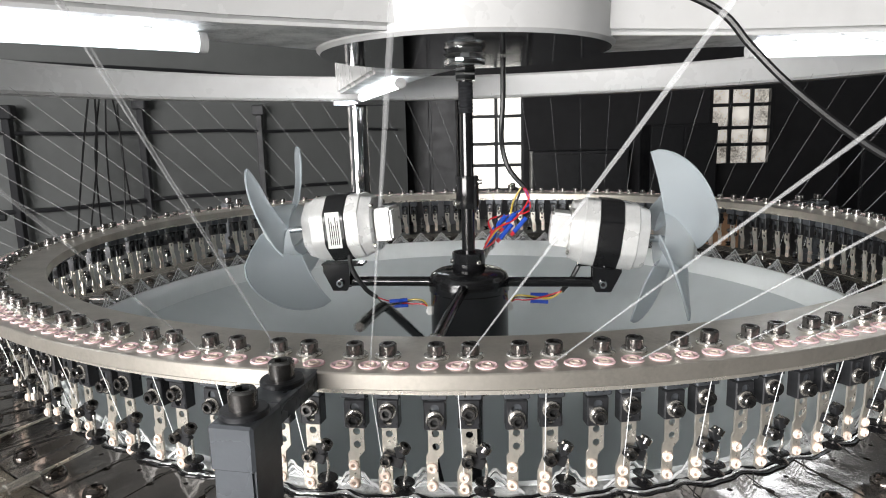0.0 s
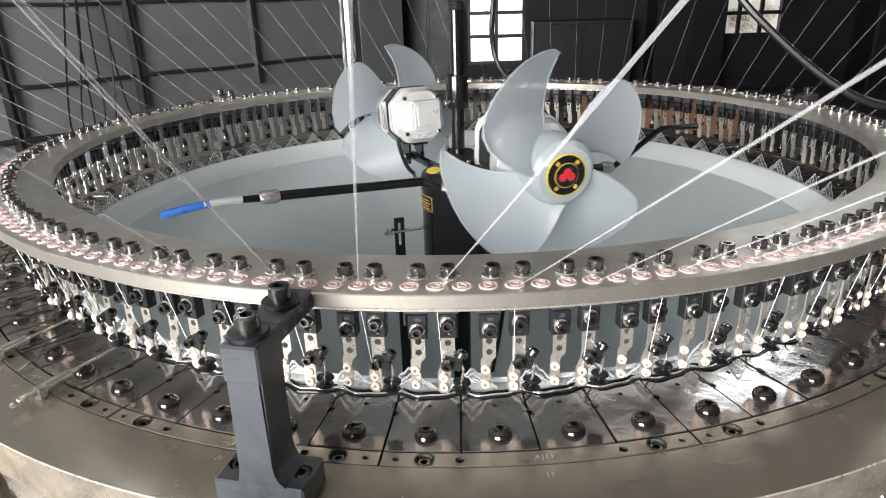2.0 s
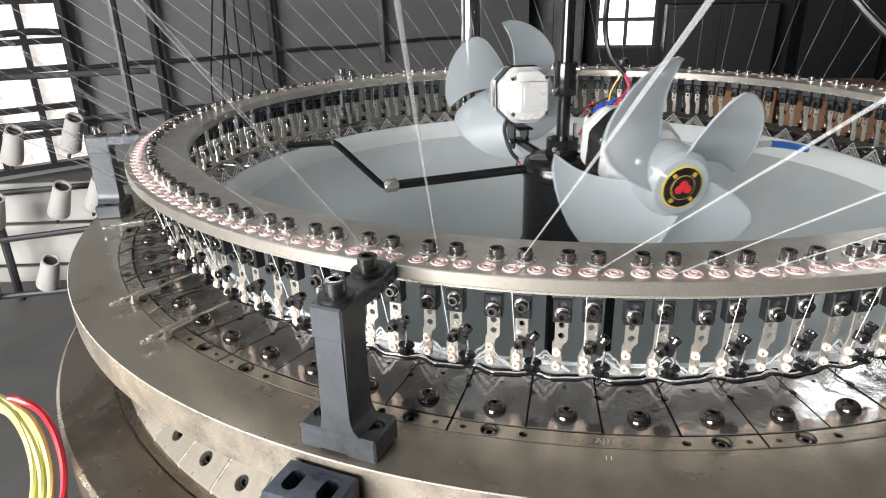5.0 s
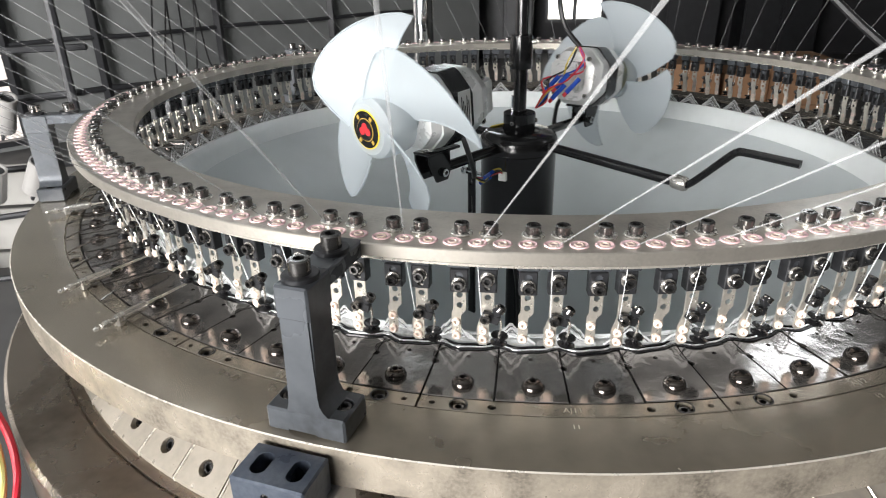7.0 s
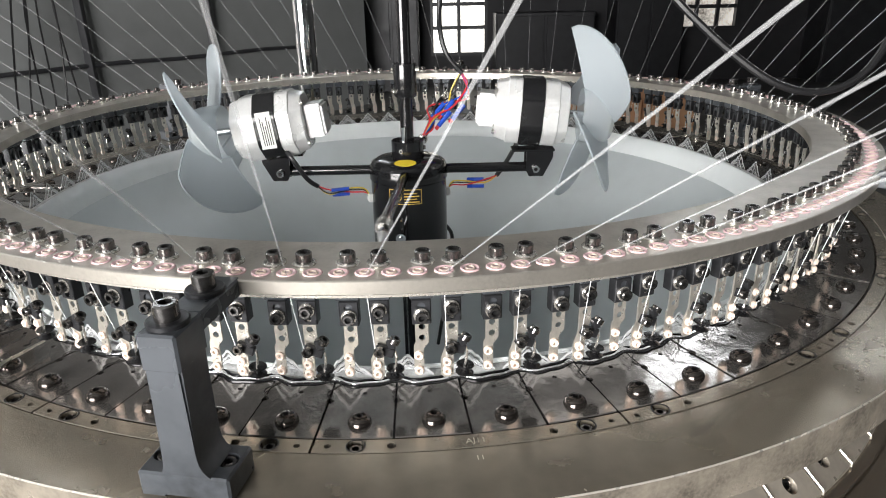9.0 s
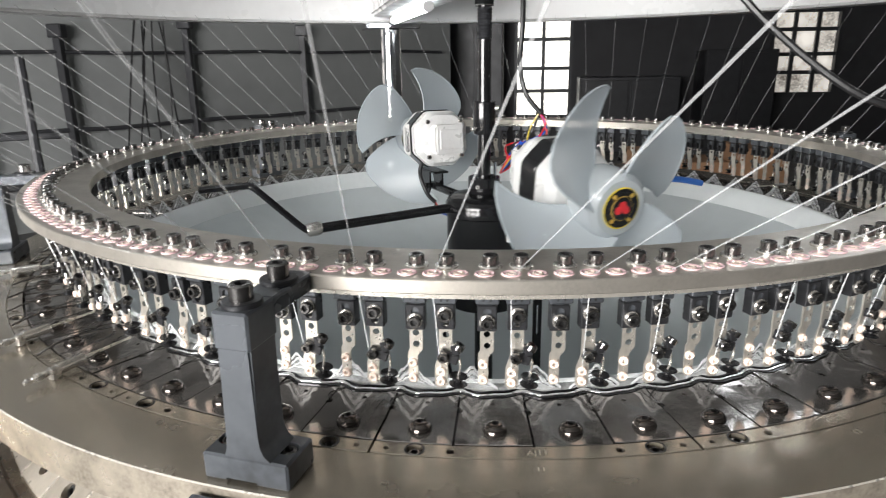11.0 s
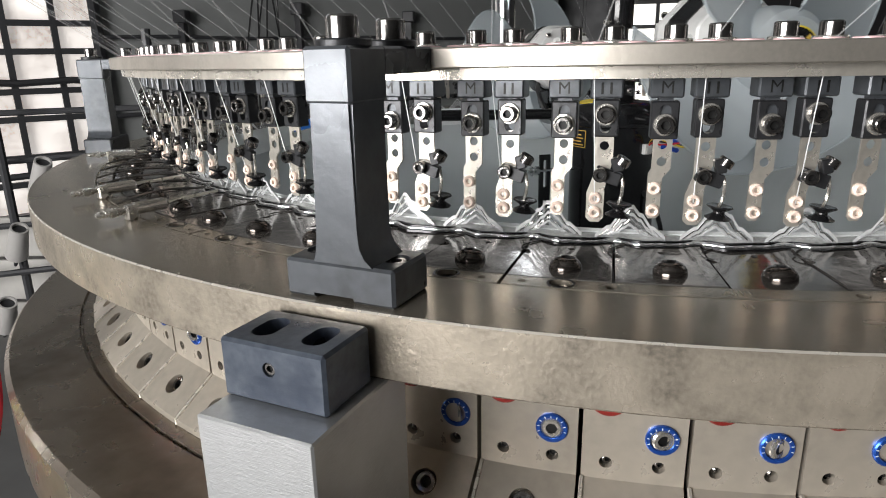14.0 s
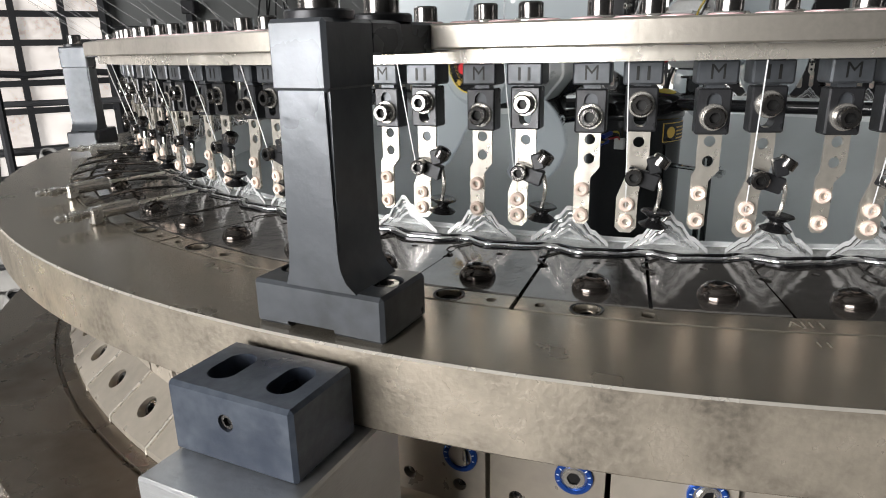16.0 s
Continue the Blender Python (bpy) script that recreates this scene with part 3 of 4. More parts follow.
# ---- yarn feeders ----
def holed_strip(outline, holes, thick, material):
    """A flat strip in the x-z plane from an outline, with round holes."""
    bm, cut = bmesh.new(), bmesh.new()
    vs = [bm.verts.new((x, -thick / 2, z)) for x, z in outline]
    f = bm.faces.new(vs)
    ext = bmesh.ops.extrude_face_region(bm, geom=[f])
    bmesh.ops.translate(bm, vec=(0, thick, 0), verts=[g for g in ext["geom"] if isinstance(g, bmesh.types.BMVert)])
    bmesh.ops.recalc_face_normals(bm, faces=bm.faces)
    for x, z, r in holes:
        cyl(cut, r, -0.01, 0.01, 16, pose(x, 0, z, 90, 0, 0))
    return carve(bm, cut, material)


BLADE_A = holed_strip([(-0.0040, 0.0), (0.0040, 0.0), (0.0040, -0.0150), (0.0008, -0.0190), (0.0008, -0.0355), (-0.0008, -0.0372), (-0.0040, -0.0372), (-0.0052, -0.0355), (-0.0052, -0.0170), (-0.0040, -0.0150)], [(0, -0.0045, 0.0020), (0, -0.0118, 0.0020)], 0.0012, M_BLADE)
BLADE_B = holed_strip([(-0.0040, 0.0), (0.0040, 0.0), (0.0040, -0.0130), (0.0022, -0.0190), (0.0010, -0.0250), (0.0010, -0.0385), (-0.0010, -0.0405), (-0.0050, -0.0405), (-0.0068, -0.0385), (-0.0068, -0.0270), (-0.0040, -0.0190)], [(0, -0.0060, 0.0020)], 0.0012, M_BLADE)
bm = bmesh.new()
lathe(bm, [(0.0012, 0.0016), (0.0021, 0.0020), (0.0028, 0.0012), (0.0028, -0.0012), (0.0012, -0.0012), (0.0012, 0.0016)], 16, pose(0, 0, 0, 90, 0, 0))
CER = mesh(bm, M_CERAM, True)
bm, cut = bmesh.new(), bmesh.new()
box(bm, -0.0057, 0.0057, -0.0035, 0.0045, -0.0160, 0.0, 0.0006)
cyl(cut, 0.0024, -0.02, 0.02, 16, pose(0, 0, -0.0040, 90, 0, 0))
cyl(cut, 0.0024, -0.02, 0.02, 16, pose(0, 0, -0.0120, 90, 0, 0))
box(cut, -0.0024, 0.0024, -0.02, 0.02, -0.0120, -0.0040)
HOLDER = carve(bm, cut, M_HOLD)
bm = bmesh.new()
box(bm, -0.0068, 0.0068, -0.0045, 0.0075, 0.0, 0.0082, 0.0007)
box(bm, -0.0030, 0.0030, -0.0010, 0.0045, -0.008, 0.0)
CAPB = mesh(bm, M_POST, True)
FSCREW = screw_mesh(0.0037, 0.0040)
FWASH = washer_mesh(0.0047, 0.0012)
LET_M = text_mesh("M", 0.0074, M_HEX)
bm = bmesh.new()
for x in (-0.0018, 0.0018):
    box(bm, x - 0.0005, x + 0.0005, -0.0024, 0.0024, 0, 0.0001)
LET_U = mesh(bm, M_HEX)
bm = bmesh.new()
lathe(bm, [(0.0006, 0.0026), (0.0052, 0.0030), (0.0056, 0.0024), (0.0024, 0.0004), (0.0024, -0.0004), (0.0056, -0.0024), (0.0052, -0.0030), (0.0006, -0.0026)], 20)
ROLLER = mesh(bm, M_BLACK, True)
bm = bmesh.new()
box(bm, -0.0030, 0.0085, -0.0050, -0.0012, -0.0030, 0.0030, 0.0005, m=pose(0, 0, 0, 0, 18, 0))
box(bm, 0.0050, 0.0095, -0.0056, -0.0010, -0.0005, 0.0058, 0.0005, m=pose(0, 0, 0, 0, -14, 0))
CLAMPM = mesh(bm, M_HOLD, True)
bm = bmesh.new()
rod(bm, smooth_path([(0.0085, -0.003, -0.001), (0.0092, -0.0032, -0.005), (0.0088, -0.003, -0.010), (0.0078, -0.0026, -0.0135)], 3), 0.0008, 6)
PIN = mesh(bm, M_WASH, True)


def feeder(kind, drop):
    """A yarn feeder hung under the ring at local origin; local -y is outwards."""
    f = empty("yarn_feeder")
    tagged(f, "steel yarn feeder with ceramic eyelets" + (" and a black tension roller" if kind == "U" else " and a slotted holder"), "yarn feeder", "yarn feeders under the ring")
    c = part("cap_block", CAPB, None, f, m=pose(0, 0, 0))
    part("letter", LET_M if kind == "M" else LET_U, None, c, m=pose(0, -0.00465, 0.0041, 90, 0, 0))
    h = part("holder", HOLDER, None, f, m=pose(0, 0.001, -drop))
    sz = -0.0098 if kind == "M" else -0.0062
    part("holder_washer", FWASH, None, h, m=pose(0, -0.0035, sz, 90, 0, 0))
    part("holder_screw", FSCREW, None, h, m=pose(0, -0.0045, sz, 90, 0, 0))
    b = part("blade", BLADE_A if kind == "M" else BLADE_B, None, f, m=pose(0, 0.0, -drop - 0.0140))
    for z in ((-0.0235, -0.0335) if kind == "M" else (-0.0295, -0.0360)):
        part("ceramic_eyelet", CER, None, b, m=pose(-0.0022 if kind == "M" else -0.0029, -0.0006, z))
    if kind == "U":
        t = part("roller_clamp", CLAMPM, None, f, m=pose(-0.0005, 0, -drop - 0.0320))
        part("clamp_screw", FSCREW, None, t, m=pose(-0.0005, -0.005, 0, 90, 0, 0) @ Matrix.Scale(0.85, 4))
        part("thumb_screw", FSCREW, None, t, m=pose(0.0078, -0.003, 0.0042, 0, 32, 0) @ Matrix.Scale(0.9, 4))
        part("pin", PIN, None, t)
        part("roller", ROLLER, None, t, m=pose(0.0080, -0.0024, -0.0160, 0, 6, 0))
    return f


f_m, f_u = feeder("M", 0.0014), feeder("U", 0.0006)
for k in range(72):
    for src, a in ((f_m, -7.25), (f_u, -5.15)):
        m = around(a + 5 * k, 0.4805, 1.0738)
        if k == 0:
            src.matrix_basis = m
        else:
            copy_thing(src, m)

# ---- cam boxes under the upper bed ----
cam_ring = empty("cam_box_ring")
tagged(cam_ring, "ring of stamped bronze steel cam boxes with blue-ringed screws", "cam boxes")
bm, cut = bmesh.new(), bmesh.new()
lathe(bm, [(0.47, 0.8897), (0.5462, 0.8897), (0.5462, 0.8935), (0.5205, 0.9120), (0.5205, 0.9750), (0.47, 0.9750), (0.47, 0.8897)], 4, None, 0.11, 4.89)
for a, z, r in ((1.25, 0.9205, 0.0028), (3.7, 0.9205, 0.0028)):
    cyl(cut, r, -0.012, 0.02, 16, around(a, 0.5205, z) @ pose(0, 0, 0, 90, 0, 0))
nrm = around(2.5, 0.5335, 0.9027) @ pose(0, 0, 0, 54, 0, 0)
cyl(cut, 0.0062, -0.008, 0.02, 20, nrm)
CAMB = carve(bm, cut, M_CAM)
bm = bmesh.new()
lathe(bm, [(0.0056, 0.0008), (0.0060, 0.0016), (0.0076, 0.0016), (0.0082, 0.0010), (0.0082, -0.0005)], 28)
BRING = mesh(bm, M_BLUERING, True)
RRING = BRING.copy()
RRING.materials.clear()
RRING.materials.append(M_REDRING)
BSCREW = screw_mesh(0.0055, 0.0018, M_WASH)
GSCREW = screw_mesh(0.0025, 0.0015)
bm = bmesh.new()
rod(bm, [P(0.5464, 0.16, 0.8905), P(0.5463, 0.16, 0.8938), P(0.5207, 0.16, 0.9121)], 0.0010, 5)
EDGEL = mesh(bm, M_LINE, True)
bm = bmesh.new()
for q in range(9):
    box(bm, -0.0002, 0.0002, 0.0062, 0.0074, 0.0016, 0.0017, m=pose(0, 0, 0, 0, 0, q * 26 - 100))
TICKS = mesh(bm, M_PAPER)
LSCREW = screw_mesh(0.0054, 0.0050)
for k in range(72):
    b = part("cam_box", CAMB, None, cam_ring, m=pose(0, 0, 0, 0, 0, A0 - 1.15 + 5 * k))
    part("blue_ring", BRING, None, b, "blue ring with white marks", m=around(3.65 + 0.12 * math.sin(k), 0.5207, 0.9345) @ pose(0, 0, 0, 90, 0, 0) @ Matrix.Scale(0.86, 4))
    part("adjusting_screw", BSCREW, None, b, m=around(3.65 + 0.12 * math.sin(k), 0.5205, 0.9345) @ pose(0, 0, 0, 90, 0, k * 17) @ Matrix.Scale(0.86, 4))
    part("white_ticks", TICKS, None, b, m=around(3.65 + 0.12 * math.sin(k), 0.5207, 0.9345) @ pose(0, 0, 0, 90, 0, 0) @ Matrix.Scale(0.86, 4))
    red = part("red_ring", RRING, None, b, "red anodised ring", m=around(1.25, 0.5207, 0.9520) @ pose(0, 0, 0, 90, 0, 0))
    part("adjusting_screw", BSCREW, None, red, m=pose(0, 0, 0.0002, 0, 0, k * 23))
    part("ground_edge", EDGEL, None, b)
    for a in (1.25, 3.7):
        part("grub_screw", GSCREW, None, b, m=around(a, 0.5165, 0.9205) @ pose(0, 0, 0, 90, 0, k * 31))
    part("socket_bolt", LSCREW, None, b, m=nrm @ pose(0, 0, -0.0075, 0, 0, k * 11))
    part("engraved_mark", text_mesh("X%d" % (200 + (k * 6 + 22) % 90), 0.006, M_MARK), None, b, m=around(2.5, 0.5465, 0.8917) @ pose(0, 0, 0, 90, 0, 0) @ Matrix.Scale(0.55, 4))


# ---- posts ----
def post():
    p = empty("ring_post")
    tagged(p, "grey cast steel post carrying the ring on the bed", "post", "posts round the bed")
    bm, cut = bmesh.new(), bmesh.new()
    # foot, upright and arm, with local x tangential, -y outwards
    box(bm, -0.0242, 0.0250, -0.0165, 0.0110, 0, 0.0152, 0.0012)
    box(cut, -0.0110, 0.0070, -0.03, 0.03, -0.002, 0.0022)
    for x in (0.0180, -0.0172):
        cyl(cut, 0.0056, 0.0105, 0.03, 22, pose(x, -0.0020, 0))
    part("foot", carve(bm, cut, M_POST), None, p)
    bm = bmesh.new()
    vs = [(-0.0102, 0.0150), (-0.0088, 0.0200), (-0.0082, 0.0260), (-0.0080, 0.0752), (0.0105, 0.0752), (0.0100, 0.0270), (0.0106, 0.0220), (0.0124, 0.0180), (0.0158, 0.0150)]
    fv = [bm.verts.new((x, -0.0162, z)) for x, z in vs]
    fc = bm.faces.new(fv)
    ex = bmesh.ops.extrude_face_region(bm, geom=[fc])
    bmesh.ops.translate(bm, vec=(0, 0.0240, 0), verts=[g for g in ex["geom"] if isinstance(g, bmesh.types.BMVert)])
    bmesh.ops.recalc_face_normals(bm, faces=bm.faces)
    bmesh.ops.bevel(bm, geom=[e for e in bm.edges if abs(e.verts[0].co.z - e.verts[1].co.z) > 0.03], offset=0.0012, segments=2, affect="EDGES")
    part("upright", bm, M_POST, p)
    bm = bmesh.new()
    box(bm, -0.0087, 0.0112, -0.0170, 0.0084, 0.0742, 0.0940, 0.0012)
    box(bm, -0.0084, 0.0108, 0.0074, 0.0500, 0.0836, 0.0940, 0.0010)
    part("arm", bm, M_POST, p)
    for y, h in ((-0.0045, 0.0940), (0.0300, 0.0940)):
        s = part("arm_bolt", screw_mesh(0.0060, 0.0082), None, p, m=pose(0.001, y, h + 0.0026))
        bm = bmesh.new()
        lathe(bm, [(0.004, -0.0026), (0.0102, -0.0026), (0.0102, -0.0006), (0.0096, 0.0), (0.004, 0.0)], 24)
        part("thick_washer", bm, M_DARK, s)
    for x in (0.0180, -0.0172):
        part("foot_bolt", screw_mesh(0.0046, 0.0040), None, p, m=pose(x, -0.002, 0.0106))
    return p


def on_bed(a, r=0.5522):
    return around(a, r, 1.0 + LIFT) @ pose(0, 0, 0, 0, 0, -1)


p0 = post()
p0.matrix_basis = on_bed(-9.72)
for k in range(1, 6):
    copy_thing(p0, on_bed(-9.72 + 60 * k))


# ---- clamp block on its aluminium bracket ----
def clamp_block():
    c = empty("clamp_block")
    tagged(c, "blued steel clamp block with two slots on an aluminium bracket", "clamp block", "clamp blocks")
    bm, cut = bmesh.new(), bmesh.new()
    box(bm, -0.0225, 0.0225, -0.0145, 0.0145, 0.9725, 0.9955, 0.0012)
    for x in (-0.0105, 0.0115):
        for y in (-0.0035, 0.0035):
            cyl(cut, 0.0048, 0.975, 1.01, 20, pose(x, y, 0))
        box(cut, x - 0.0048, x + 0.0048, -0.0035, 0.0035, 0.975, 1.01)
    cyl(cut, 0.0027, -0.006, 0.03, 16, pose(-0.001, -0.012, 0.9865, 90, 0, 0))
    part("block", carve(bm, cut, M_CLAMP), None, c)
    for x in (-0.0105, 0.0115):
        part("slot_bolt", screw_mesh(0.0044, 0.005), None, c, m=pose(x, 0, 0.9752))
    part("grub_screw", screw_mesh(0.0026, 0.002), None, c, m=pose(-0.001, -0.0118, 0.9865, 90, 0, 0))
    bm = bmesh.new()
    box(bm, -0.0225, 0.0265, -0.0290, 0.0330, 0.845, 0.9723, 0.0008)
    part("bracket", bm, M_ALU, c, "bright sawn aluminium bracket")
    return c


c0 = clamp_block()
c0.matrix_basis = around(-10.2, 0.5905, 0.0025)
copy_thing(c0, around(109.8, 0.5905, 0.0025))
copy_thing(c0, around(229.8, 0.5905, 0.0025))


# ---- oil nozzles on the bed ----
def nozzle():
    n = empty("oil_nozzle")
    tagged(n, "small bright steel oil nozzle with a thin spout", "oil nozzle", "oil nozzles on the bed")
    bm = bmesh.new()
    rod(bm, [(0, 0, 0.0065), (0, 0.012, 0.0068), (0, 0.030, 0.0070), (0, 0.052, 0.0075)], [0.0012, 0.0012, 0.0011, 0.0009], 8)
    part("spout", bm, M_BLADE, n)
    bm = bmesh.new()
    box(bm, -0.0030, 0.0030, -0.011, -0.004, 0.0, 0.0090, 0.0010)
    lathe(bm, [(0.0001, -0.016), (0.0022, -0.016), (0.0038, -0.014), (0.0038, 0.005), (0.0001, 0.005)], 14, pose(0, 0, 0.0062, 90, 0, 0))
    part("body", bm, M_WASH, n)
    bm = bmesh.new()
    prof = [(0.0001, -0.006), (0.0022, -0.006), (0.0022, 0.0), (0.0030, 0.0), (0.0030, 0.004), (0.0016, 0.004), (0.0024, 0.007), (0.0015, 0.0075), (0.0022, 0.010), (0.0012, 0.012), (0.0001, 0.012)]
    lathe(bm, prof, 12, pose(0, -0.016, 0.0060, 90, 0, 0))
    part("barb_fitting", bm, M_WASH, n)
    bm = bmesh.new()
    cyl(bm, 0.0048, 0.0, 0.0035, 16, pose(-0.006, -0.004, 0))
    part("fixing_screw", bm, M_WASH, n)
    return n


n0 = nozzle()
n0.matrix_basis = around(-30.9, 0.5265, 1.0 + LIFT) @ pose(0, 0, 0, 0, 0, 8)
for a, turn in ((-39.8, 13), (-62.0, 6), (118.0, -8)):
    copy_thing(n0, around(a, 0.5225, 1.0 + LIFT) @ pose(0, 0, 0, 0, 0, turn))
# fine oil tubes lying over the cap plates on the far left stretch
for k in range(14):
    bm = bmesh.new()
    a = -36.0 - 4.4 * k
    rod(bm, smooth_path([P(0.528, a, 1.0035), P(0.512, a - 0.6, 1.0062), P(0.492, a - 1.0, 1.0070), P(0.470, a - 1.2, 1.0048)], 3), 0.0008, 6)
    tagged(part("oil_pipe", bm, M_SCREW, None, "thin dark steel oil pipe over a cap plate"), category="oil pipe", group="oil pipes")

# ---- pole and top frame ----
centre_pole = empty("centre_pole")
tagged(centre_pole, "black steel pole hung from the hub of the frame", "pole")
bm = bmesh.new()
lathe(bm, [(0.0001, 1.030), (0.0082, 1.030), (0.0082, 1.2999), (0.0001, 1.2999)], 20)
part("rod", bm, M_PAINTB, centre_pole)
bm = bmesh.new()
lathe(bm, [(0.0083, 1.118), (0.0135, 1.118), (0.0140, 1.120), (0.0140, 1.156), (0.0135, 1.158), (0.0083, 1.158)], 24)
part("sleeve", bm, M_PAINTB, centre_pole)
for z, a in ((1.150, 80), (1.125, -60), (1.148, 190)):
    part("set_screw", screw_mesh(0.0032, 0.005, M_WASH), None, centre_pole, m=around(a, 0.0135, z) @ pose(0, 0, 0, 90, 0, 0))
bm = bmesh.new()
lathe(bm, [(0.0084, 1.270), (0.0125, 1.270), (0.0132, 1.272), (0.0132, 1.284), (0.0125, 1.286), (0.0084, 1.286)], 6)
part("nut", bm, M_CHROME, centre_pole)
bm = bmesh.new()
lathe(bm, [(0.0084, 1.2862), (0.0240, 1.2862), (0.0250, 1.2880), (0.0250, 1.2940), (0.019, 1.2998), (0.0084, 1.2998)], 32)
part("flange", bm, M_CHROME, centre_pole)
bm = bmesh.new()
for i in range(9):
    lathe(bm, [(0.0083, 1.232 + i * 0.004), (0.0091, 1.234 + i * 0.004), (0.0083, 1.236 + i * 0.004)], 20)
part("thread", bm, M_DARK, centre_pole)

top_frame = empty("top_frame")
tagged(top_frame, "white painted three-armed top frame with an outer ring", "machine frame")
bm = bmesh.new()
lathe(bm, [(0.0255, 1.300), (0.168, 1.300), (0.172, 1.304), (0.176, 1.400), (0.0255, 1.400), (0.0255, 1.300)], 72)
for f in bm.faces:
    if f.calc_center_median().z < 1.3005:
        f.material_index = 1
part("hub", mesh(bm, [M_WHITE, M_CHROME], True), None, top_frame, "white hub with a bright machined underside")
ARMS = (-52.0, 91.0, -161.5)
for a in ARMS:
    bm = bmesh.new()
    hw0, hw1 = 0.085, 0.048
    L0, L1 = 0.150, 0.795
    ring = []
    for L, hw in ((L0, hw0), (0.30, 0.056), (L1, hw1)):
        ring.append([bm.verts.new((x, -L, z)) for x, z in ((-hw, 1.306), (hw, 1.306), (hw, 1.398), (-hw, 1.398))])
    for A, B in zip(ring, ring[1:]):
        for q in range(4):
            f = bm.faces.new((A[q], A[(q + 1) % 4], B[(q + 1) % 4], B[q]))
            if q == 0:
                f.material_index = 1
    bm.faces.new(ring[-1])
    bmesh.ops.bevel(bm, geom=[e for e in bm.edges if abs(e.verts[0].co.y - e.verts[1].co.y) > 0.05], offset=0.006, segments=3, affect="EDGES")
    part("arm", mesh(bm, [M_WHITE, M_ROUGHW], True), None, top_frame, "white arm with a scraped lower face", m=pose(0, 0, 0, 0, 0, a))
bm = bmesh.new()
lathe(bm, [(0.785, 1.292), (0.835, 1.292), (0.840, 1.297), (0.840, 1.340), (0.835, 1.345), (0.785, 1.345), (0.780, 1.340), (0.780, 1.297), (0.785, 1.292)], 180)
part("outer_ring", bm, M_WHITE, top_frame)
for a in ARMS:
    col = empty("chrome_pillar", around(a, 0.805, 0))
    tagged(col, "polished chrome pillar carrying the white frame", "pillar", "frame pillars")
    bm = bmesh.new()
    lathe(bm, [(0.0001, FLOOR), (0.023, FLOOR), (0.023, 1.278), (0.0001, 1.278)], 32)
    part("shaft", bm, M_CHROME, col)
    bm = bmesh.new()
    box(bm, -0.062, 0.062, -0.05, 0.05, 1.2782, 1.2915, 0.002)
    part("head_plate", bm, M_CHROME, col)
    bm = bmesh.new()
    lathe(bm, [(0.024, FLOOR), (0.09, FLOOR), (0.09, FLOOR + 0.03), (0.04, FLOOR + 0.06), (0.024, FLOOR + 0.06)], 32)
    part("foot", bm, M_POST, col)
for a, r0, r1 in ((-52.0, 0.300, 0.720), (91.0, 0.330, 0.740), (-161.5, 0.34, 0.735)):
    tube = empty("led_tube", around(a, 0, 0))
    tagged(tube, "lit white LED tube under an arm of the frame", "LED tube", "LED tubes under the frame")
    bm = bmesh.new()
    lathe(bm, [(0.0001, r0 + 0.006), (0.0085, r0 + 0.006), (0.0085, r1 - 0.006), (0.0001, r1 - 0.006)], 20, pose(0, 0, 1.2955, 90, 0, 0))
    part("tube", bm, M_TUBE, tube)
    for r in (r0, r1 - 0.008):
        bm = bmesh.new()
        lathe(bm, [(0.0001, r), (0.0092, r), (0.0092, r + 0.008), (0.0001, r + 0.008)], 20, pose(0, 0, 1.2955, 90, 0, 0))
        part("end_cap", bm, M_WHITE, tube)
    for r in (r0 + 0.05, r1 - 0.05):
        bm = bmesh.new()
        box(bm, -0.006, 0.006, -r - 0.004, -r + 0.004, 1.3035, 1.3065)
        part("clip", bm, M_WHITE, tube)

# ---- turning fan head ----
fan_head = empty("turning_fan_head")
tagged(fan_head, "black turning head with two white fans on arms", "fan head")
bm = bmesh.new()
lathe(bm, [(0.0001, 0.8930), (0.0475, 0.8930), (0.0485, 0.8940), (0.0485, 1.0150), (0.0500, 1.0165), (0.0500, 1.0310), (0.0470, 1.0370), (0.0400, 1.0410), (0.0260, 1.0425), (0.0215, 1.0430)], 48)
part("body", bm, M_PAINTB, fan_head)
bm = bmesh.new()
lathe(bm, [(0.0085, 1.0425), (0.0200, 1.0425), (0.0205, 1.0435), (0.0205, 1.0630), (0.0195, 1.0640), (0.0085, 1.0640)], 32)
collar = part("collar", bm, M_PAINTB, fan_head)
for a in (10, 130, 250):
    part("set_screw", screw_mesh(0.0028, 0.003, M_WASH), None, collar, m=around(a, 0.0198, 1.053) @ pose(0, 0, 0, 90, 0, 0))
bm = bmesh.new()
rod(bm, [(-0.014, 0.004, 1.064), (-0.014, 0.004, 1.082)], 0.0022, 10)
part("stud", bm, M_CHROME, fan_head)
# name plate on the body and oval plate on its shoulder; the writing is too small to read
LABA = -93.0
lab = empty("name_plate", around(LABA, 0, 0))
lab.parent = fan_head
bm = bmesh.new()
lathe(bm, [(0.0486, 0.9930), (0.0491, 0.9930), (0.0491, 1.0120), (0.0486, 1.0120)], 10, None, -24, 24)
part("backing", bm, M_GOLD, lab)
bm = bmesh.new()
lathe(bm, [(0.0488, 0.9938), (0.0494, 0.9938), (0.0494, 1.0112), (0.0488, 1.0112)], 10, None, -23, 23)
part("face", bm, M_BLACK, lab)
for i in range(4):
    bm = bmesh.new()
    lathe(bm, [(0.0493, 0.9955 + i * 0.0036), (0.0496, 0.9955 + i * 0.0036), (0.0496, 0.9968 + i * 0.0036), (0.0493, 0.9968 + i * 0.0036)], 6, None, -2, 20 - 3 * (i % 2))
    part("printed_bar", bm, M_GOLD, lab)
bm = bmesh.new()
